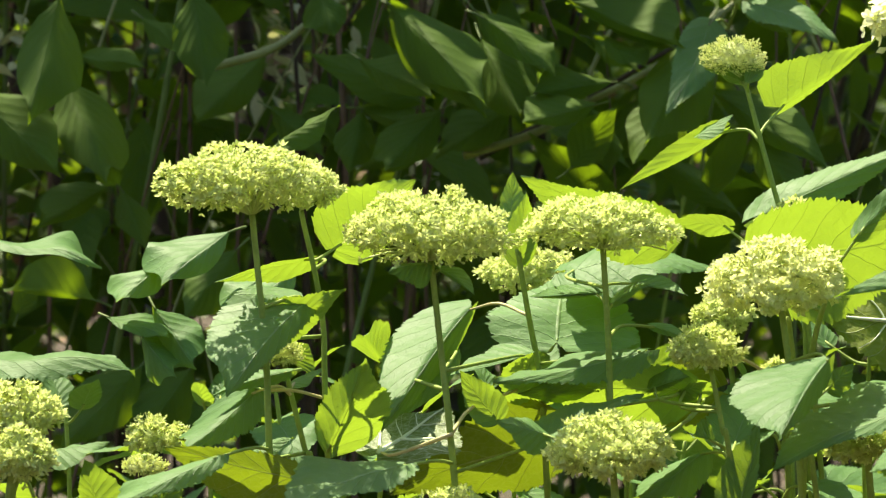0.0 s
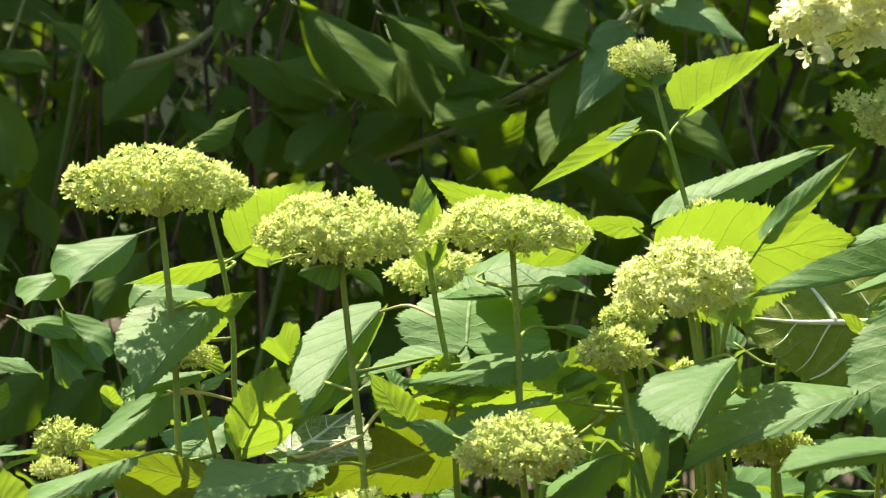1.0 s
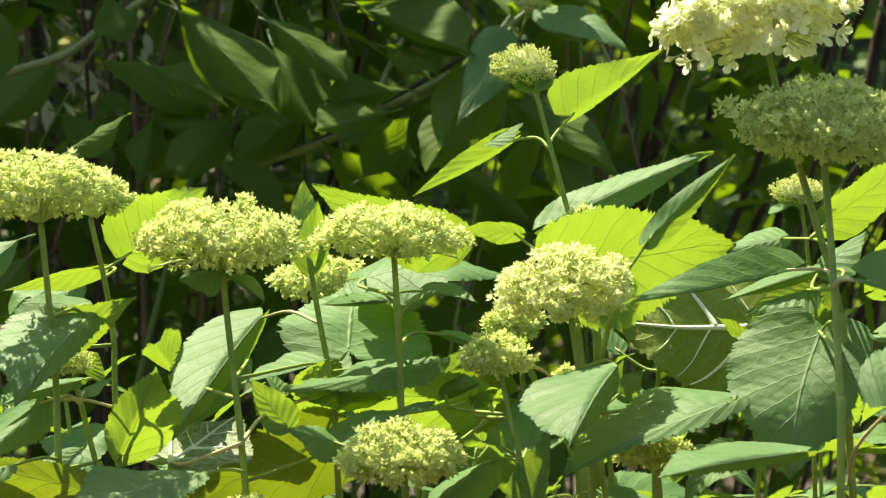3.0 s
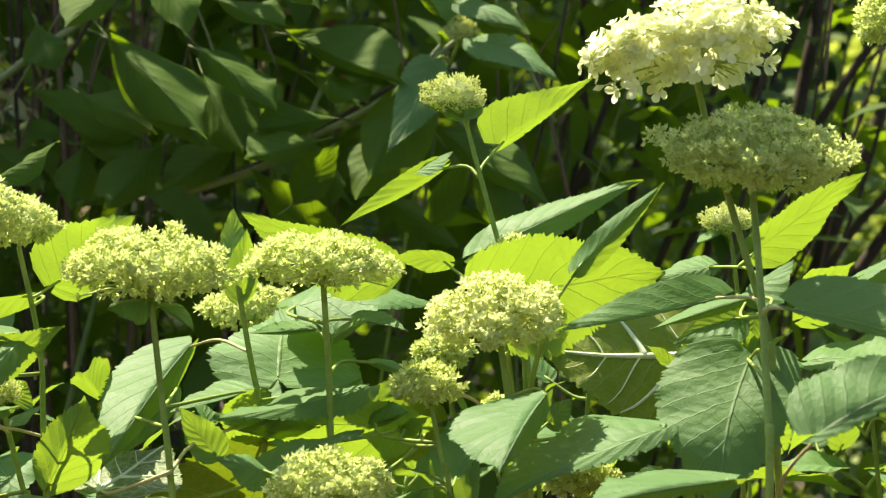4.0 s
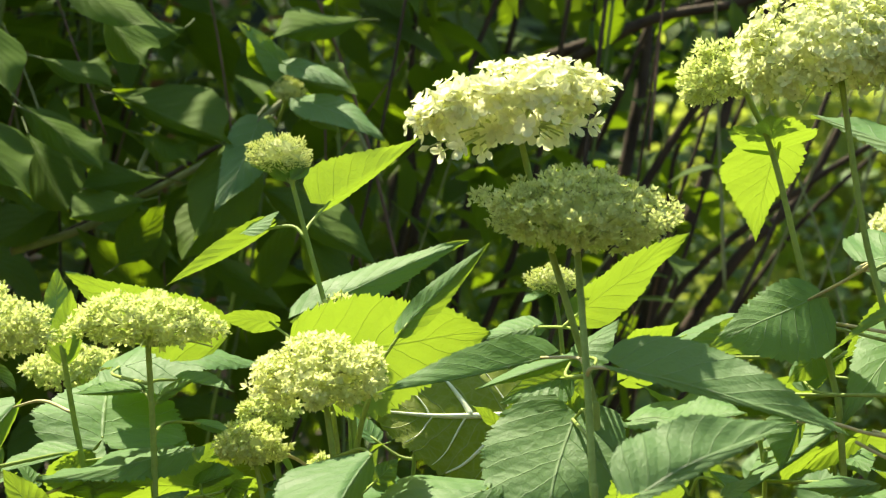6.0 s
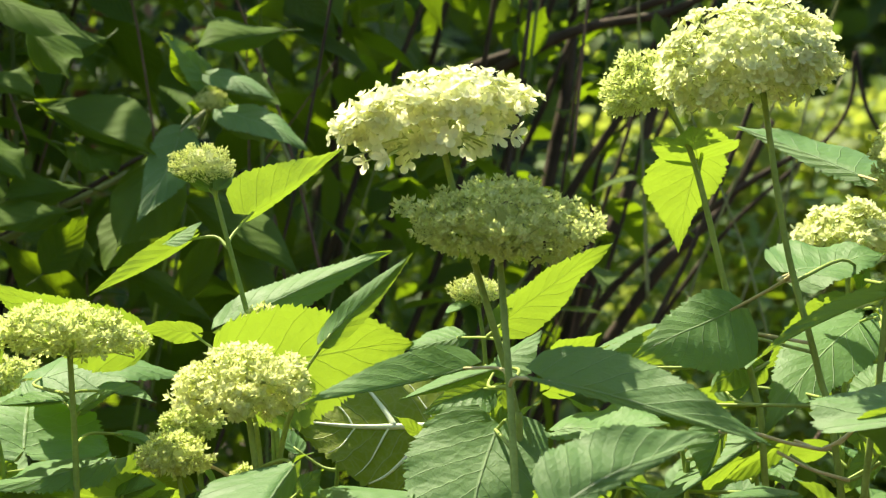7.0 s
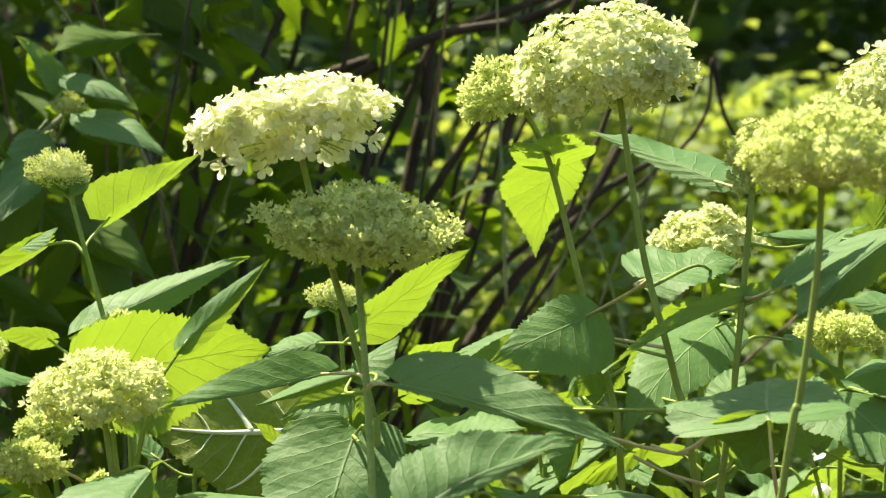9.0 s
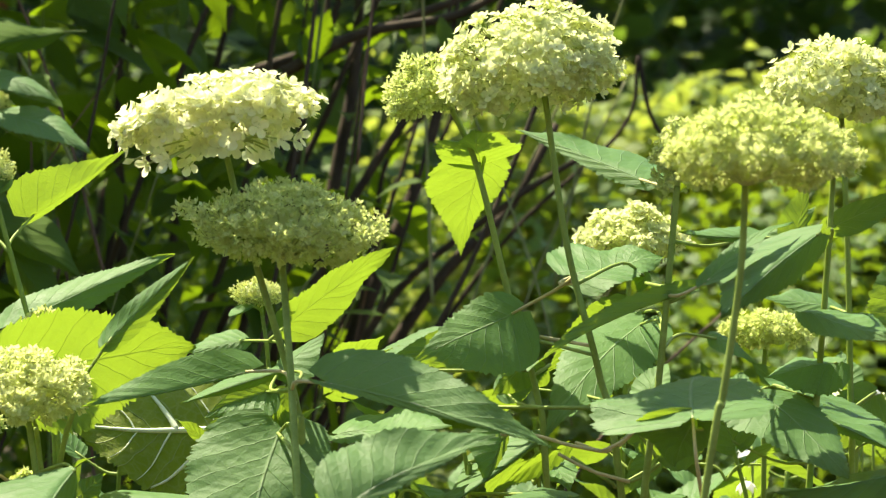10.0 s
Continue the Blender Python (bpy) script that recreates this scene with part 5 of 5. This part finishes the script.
shrub_leaf((-0.236, 3.091, 1.279), (-50.5, 16.9, -158.1), 0.087, (0.021, 0.037), (-38, -38), 0)
shrub_leaf((-0.426, 3.121, 1.212), (-60.3, 20.9, -145.7), 0.088, (0.018, 0.041), (-39, -39), 0)
shrub_leaf((-0.084, 3.099, 1.133), (-66.4, -31.9, -159.3), 0.135, (0.016, 0.047), (-46, -46), 0)
shrub_leaf((-0.454, 2.479, 1.09), (-43.4, 25.7, -117.3), 0.096, (0.021, 0.053), (-50, -50), 0, LEAF)
shrub_leaf((-0.005, 2.95, 1.434), (-66.4, 12.5, -148.6), 0.103, (0.014, 0.058), (-51, -51), 0)
shrub_leaf((-0.093, 2.949, 1.372), (42.9, -47.8, -128.4), 0.067, (0.020, 0.022), (47, 47), 0)
shrub_leaf((-0.085, 2.999, 1.364), (38.9, 31.2, -42.7), 0.086, (0.050, 0.015), (-44, -44), 0)
shrub_leaf((-0.088, 2.999, 1.379), (82.8, 13.8, -34.8), 0.090, (0.046, 0.016), (-71, -71), 0)
shrub_leaf((-0.386, 2.874, 1.435), (24.5, 49.1, -60.9), 0.112, (0.041, 0.028), (-55, -55), 0)
shrub_leaf((-0.427, 2.918, 1.416), (-42, 33.2, -120.6), 0.105, (0.019, 0.048), (-42, -42), 0)
shrub_leaf((-0.446, 2.966, 1.353), (46, 35.7, -41), 0.167, (0.070, 0.035), (-55, -55), 0)
shrub_leaf((-0.488, 3.01, 1.299), (57.6, 23.7, -25.1), 0.100, (0.048, 0.019), (-51, -51), 0)
cane([(-0.525, 3.156, 1.344), (-0.464, 3.166, 1.446), (-0.421, 3.172, 1.497)], 0.0027)
cane([(-0.377, 3.177, 1.194), (-0.24, 3.191, 1.271), (-0.177, 3.195, 1.309), (-0.101, 3.198, 1.347)], 0.0036)
cane([(0.248, 3.591, 1.039), (0.333, 3.585, 1.254), (0.432, 3.574, 1.411), (0.518, 3.563, 1.526)], 0.0072)
cane([(0.186, 3.795, 1.109), (0.321, 3.786, 1.38), (0.366, 3.782, 1.486), (0.426, 3.776, 1.608)], 0.0054)
cane([(0.313, 3.687, 0.992), (0.415, 3.677, 1.168), (0.561, 3.657, 1.286), (0.677, 3.637, 1.359)], 0.0063)
cane([(0.261, 3.59, 1.447), (0.361, 3.582, 1.497), (0.475, 3.569, 1.519), (0.546, 3.558, 1.555)], 0.0081)
cane([(0.437, 3.875, 1.03), (0.591, 3.855, 1.247), (0.744, 3.828, 1.394), (0.767, 3.824, 1.495)], 0.0040)
cane([(0.767, 3.824, 1.495), (0.782, 3.821, 1.417), (0.82, 3.813, 1.324), (0.774, 3.822, 1.185)], 0.0036)
cane([(0.12, 3.598, 1.04), (0.191, 3.595, 1.218), (0.233, 3.592, 1.396), (0.261, 3.59, 1.554)], 0.0054)
cane([(0.014, 3.699, 1.037), (0.05, 3.699, 1.256), (0.057, 3.699, 1.439), (0.071, 3.699, 1.578)], 0.0054)
cane([(0.351, 3.784, 0.988), (0.396, 3.779, 1.244), (0.426, 3.776, 1.365), (0.546, 3.761, 1.471)], 0.0045)
shrub_leaf((-0.257, 2.989, 1.356), (77, 21.2, -27.9), 0.138, (0.074, 0.014), (-71, -71), 0)
shrub_leaf((-0.224, 2.991, 1.319), (29.1, 30.3, -34.8), 0.063, (0.044, 0.015), (-30, -30), 0)
shrub_leaf((-0.35, 2.979, 1.34), (44.3, 30.8, -37.9), 0.114, (0.054, 0.017), (-51, -51), 0)
shrub_leaf((-0.359, 3.028, 1.321), (40.2, 41.5, -57.6), 0.126, (0.047, 0.046), (-66, -66), 0)
shrub_leaf((-0.227, 2.941, 1.246), (-63.7, 12, -140), 0.091, (0.015, 0.063), (-59, -59), 0)
shrub_leaf((-0.345, 3.03, 1.4), (54.5, 19.5, -29), 0.094, (0.050, 0.013), (-51, -51), 0)
shrub_leaf((-0.213, 2.992, 1.272), (-66.9, 8.3, -143.1), 0.097, (0.012, 0.053), (-53, -53), 0)
shrub_leaf((-0.144, 3.047, 1.265), (-46.4, 41.5, -121.8), 0.111, (0.051, 0.045), (-55, -55), 0)
shrub_leaf((-0.243, 3.04, 1.244), (23.6, 49.2, -63.3), 0.084, (0.036, 0.031), (-68, -68), 0)
shrub_leaf((-0.277, 2.987, 1.446), (45.9, 36.5, -54), 0.099, (0.045, 0.028), (-68, -68), 0)
shrub_leaf((-0.192, 3.044, 1.434), (-66.1, 20.3, -135.2), 0.084, (0.012, 0.046), (-59, -59), 0)
shrub_leaf((-0.4, 3.023, 1.246), (-38.5, 36.6, -122.4), 0.112, (0.026, 0.054), (-47, -47), 0)
shrub_leaf((-0.329, 3.082, 1.248), (-51.7, 28.1, -139.9), 0.106, (0.022, 0.052), (-45, -45), 0)
shrub_leaf((-0.661, 2.977, 1.372), (18.3, 64.2, -60.5), 0.115, (0.041, 0.038), (-50, -50), 0)
shrub_leaf((-0.725, 3.014, 1.345), (41.7, 34.4, -23.5), 0.073, (0.038, 0.014), (-39, -39), 0)
shrub_leaf((-0.79, 2.997, 1.302), (62.6, 7.9, -14.3), 0.076, (0.040, 0.012), (-48, -48), 0)
shrub_leaf((-0.54, 3.052, 1.377), (26, 51.6, -53.2), 0.065, (0.031, 0.032), (-43, -43), 0)
shrub_leaf((-0.737, 2.959, 1.162), (48.9, -41.3, -120.3), 0.045, (0.020, 0.017), (35, 35), 0)
shrub_leaf((-0.589, 3.044, 1.248), (58.8, 37.1, -22.8), 0.082, (0.031, 0.022), (-49, -49), 0)
shrub_leaf((-0.492, 3.061, 1.245), (-21.4, 59.6, -99.4), 0.075, (0.030, 0.032), (-53, -53), 0)
shrub_leaf((-0.492, 3.061, 1.248), (65, 19.7, -22), 0.075, (0.040, 0.011), (-54, -54), 0)
shrub_leaf((-0.334, 3.082, 1.242), (-62.8, 24.7, -147), 0.090, (0.016, 0.039), (-48, -48), 0)
shrub_leaf((-0.258, 2.989, 1.18), (-89.9, -54, 4.4), 0.080, (0.024, 0.029), (-0, -0), 0)
shrub_leaf((-0.07, 2.999, 1.215), (59.8, 48, -33.7), 0.095, (0.034, 0.025), (-46, -46), 0)
shrub_leaf((-0.84, 2.931, 1.024), (-90, -69.5, 16), 0.051, (0.016, 0.014), (-0, -0), 0)
shrub_leaf((-0.604, 2.938, 1.097), (-53.4, 44, -125.5), 0.099, (0.039, 0.037), (-56, -56), 0)

# ---- sunlit shrubs and dark wood further off ----
def small_leaf_mass(name, label, count, seed, box, size, mat, category, hole=None):
    rng = np.random.default_rng(seed)
    v, f, uv = blade(1.0, 0.3, 0.3, 0.3, 0.3, 0.06, LANCE, 0, 0.0, 4, 4, 0.1, COARSEST)
    v, f, uv = np.array(v), np.array(f), np.array(uv)
    c = rng.uniform(0, 1, (count // 14 + 1, 3)) * (np.array(box[1]) - np.array(box[0])) + np.array(box[0])
    p = c[rng.integers(0, len(c), count)] + rng.normal(0, 0.09 * (box[1][2] - box[0][2]), (count, 3)) * np.array([1, 1, 0.7])
    if hole is not None:
        p = p[hole(p)]
    n = len(p)
    a, d = rng.uniform(0, 6.283, n), rng.normal(-0.2, 0.5, n)
    x = np.stack([np.cos(a) * np.cos(d), np.sin(a) * np.cos(d), np.sin(d)], 1)
    y = np.cross(np.array([0, 0, 1.0]) + rng.normal(0, 0.4, (n, 3)), x)
    y /= np.linalg.norm(y, axis=1, keepdims=True)
    vv, ff = scatter((v, f), p, np.stack([x, y, np.cross(x, y)], 2), rng.uniform(size[0], size[1], n))
    at = ((box[0][0] + box[1][0]) / 2, (box[0][1] + box[1][1]) / 2, 0)
    root = thing(name, at, label, category)
    ob = mesh_object("leaves", vv - np.array(at), ff, mat, root, np.tile(uv, (n, 1)))
    tagged(ob, kind="stuff")
    r2 = random.Random(seed)
    for i in range(7):
        bx, by = r2.uniform(box[0][0], box[1][0]) - at[0], r2.uniform(box[0][1], box[1][1]) - at[1]
        h = box[0][2] + (box[1][2] - box[0][2]) * r2.uniform(0.5, 0.9)
        tv, tf = tube(glide([(bx, by, -0.03), (bx + r2.uniform(-.1, .1), by, h * .5), (bx + r2.uniform(-.4, .4), by, h)], 10), (0.03, 0.012), 7)
        mesh_object("branch", tv, tf, BRANCH, root)
    return root


small_leaf_mass("far_shrub", "sunlit yellow-green shrub behind the dark canes", 9000, 21, ((0.1, 6.0, 0.1), (2.2, 8.0, 1.4)), (0.035, 0.075), FAR_LEAF, "shrub")
small_leaf_mass("far_shrub", "bright yellow-green sunlit bush at the edge of the wood", 26000, 22, ((1.2, 8.4, 0.3), (3.6, 9.6, 1.8)), (0.06, 0.11), SUNLIT_LEAF, "shrub")
small_leaf_mass("far_shrub", "loose green bush far behind the shrub", 6500, 23, ((-3.2, 6.0, 0.0), (0.3, 8.0, 1.9)), (0.05, 0.1), FAR_LEAF, "shrub")
# the tan bush is added; its leaf colour stands for sunlit specks in gaps
small_leaf_mass("far_shrub", "added twiggy bush whose tan leaves stand for sunlit specks behind the leafy shrub", 1100, 25, ((-1.9, 4.6, 0.85), (-0.2, 5.6, 1.75)), (0.03, 0.065), LITTER, "shrub")
small_leaf_mass("wood_edge", "dark green edge of the wood in deep shade", 15000, 24, ((-7, 14.5, 0.0), (7, 17.5, 5.0)), (0.2, 0.36), WOOD_LEAF, "trees")


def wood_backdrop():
    """A plain ring with the wood's shade put into its dark colour, seen only through gaps between leaves."""
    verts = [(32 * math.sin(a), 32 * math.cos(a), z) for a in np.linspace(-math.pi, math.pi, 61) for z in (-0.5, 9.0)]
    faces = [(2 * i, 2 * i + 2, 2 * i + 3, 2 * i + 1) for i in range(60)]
    tagged(mesh_object("backdrop", verts, faces, plain_material("shaded_wood", (0.008, 0.014, 0.006), (0.03, 0.05, 0.02), 0.8, 0.9)), "plain backdrop ring with a distant wood's shade put into its dark colour", "backdrop", kind="structure")


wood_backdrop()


# ---- an unseen tree, added so that its crown shades the shrub ----
def shade_tree():
    root = thing("tree", (-2.6, 6.6, 0), "unseen broad tree, added so that its leafy crown shades the shrub", "tree")
    b = Vector((-2.6, 6.6, 0))
    tv, tf = tube(glide([(0, 0, -0.05), (0.05, 0, 1.5), (0.1, -0.1, 2.8), (0.2, -0.2, 4.0)], 24), (0.16, 0.08), 12)
    mesh_object("trunk", tv, tf, BRANCH, root)
    r2 = random.Random(8)
    for i in range(9):
        a = r2.uniform(0, 6.28)
        e = Vector((math.cos(a) * 1.4 + 0.4, math.sin(a) * 1.0 - 1.2, r2.uniform(2.6, 3.6)))
        tv, tf = tube(glide([(0.1, -0.1, 2.1 + 0.1 * i), e * 0.5 + Vector((0, 0, 1.2)), e], 12), (0.05, 0.015), 7)
        mesh_object("limb", tv, tf, BRANCH, root)
    rng = np.random.default_rng(31)
    v, f, uv = blade(1.0, 0.32, 0.32, 0.2, 0.2, 0.05, LANCE, 0, 0.0, 4, 4, 0.1, COARSEST)
    v, f, uv = np.array(v), np.array(f), np.array(uv)
    # the crown is sheared along the sun's rays, away from the flowers, and leaves them in the sun
    c = rng.uniform(0, 1, (760, 3)) * np.array([3.4, 5.2, 1.3]) + np.array([-2.75, 3.15, 2.3])
    c[:, 0] += np.maximum(0, c[:, 1] - 4.6) * 0.33
    c[:, 1] += np.where(c[:, 0] > -0.3, 0.18, np.where(c[:, 0] < -0.55, -0.16, -0.06))
    # the crown is thinned over the open canes to let more sun on them
    c = c[rng.uniform(0, 1, len(c)) < np.where((c[:, 0] > 0.06) & (c[:, 1] < 4.6), 0.25, 1.0)]
    p = c[rng.integers(0, len(c), 9500)] + rng.normal(0, 0.11, (9500, 3))
    p[:, 1] += (p[:, 2] - 1.2) * SUN.y / SUN.z
    p[:, 0] += (p[:, 2] - 1.2) * SUN.x / SUN.z
    p = p[rng.uniform(0, 1, len(p)) < np.where(p[:, 1] > 4.9, 0.5, 1.0)]
    n = len(p)
    a, d = rng.uniform(0, 6.283, n), rng.normal(-0.2, 0.4, n)
    x = np.stack([np.cos(a) * np.cos(d), np.sin(a) * np.cos(d), np.sin(d)], 1)
    y = np.cross(np.array([0, 0, 1.0]) + rng.normal(0, 0.3, (n, 3)), x)
    y /= np.linalg.norm(y, axis=1, keepdims=True)
    vv, ff = scatter((v, f), p, np.stack([x, y, np.cross(x, y)], 2), rng.uniform(0.12, 0.2, n))
    ob = mesh_object("crown", vv - np.array(b), ff, WOOD_LEAF, root, np.tile(uv, (n, 1)))
    tagged(ob, kind="stuff")


shade_tree()
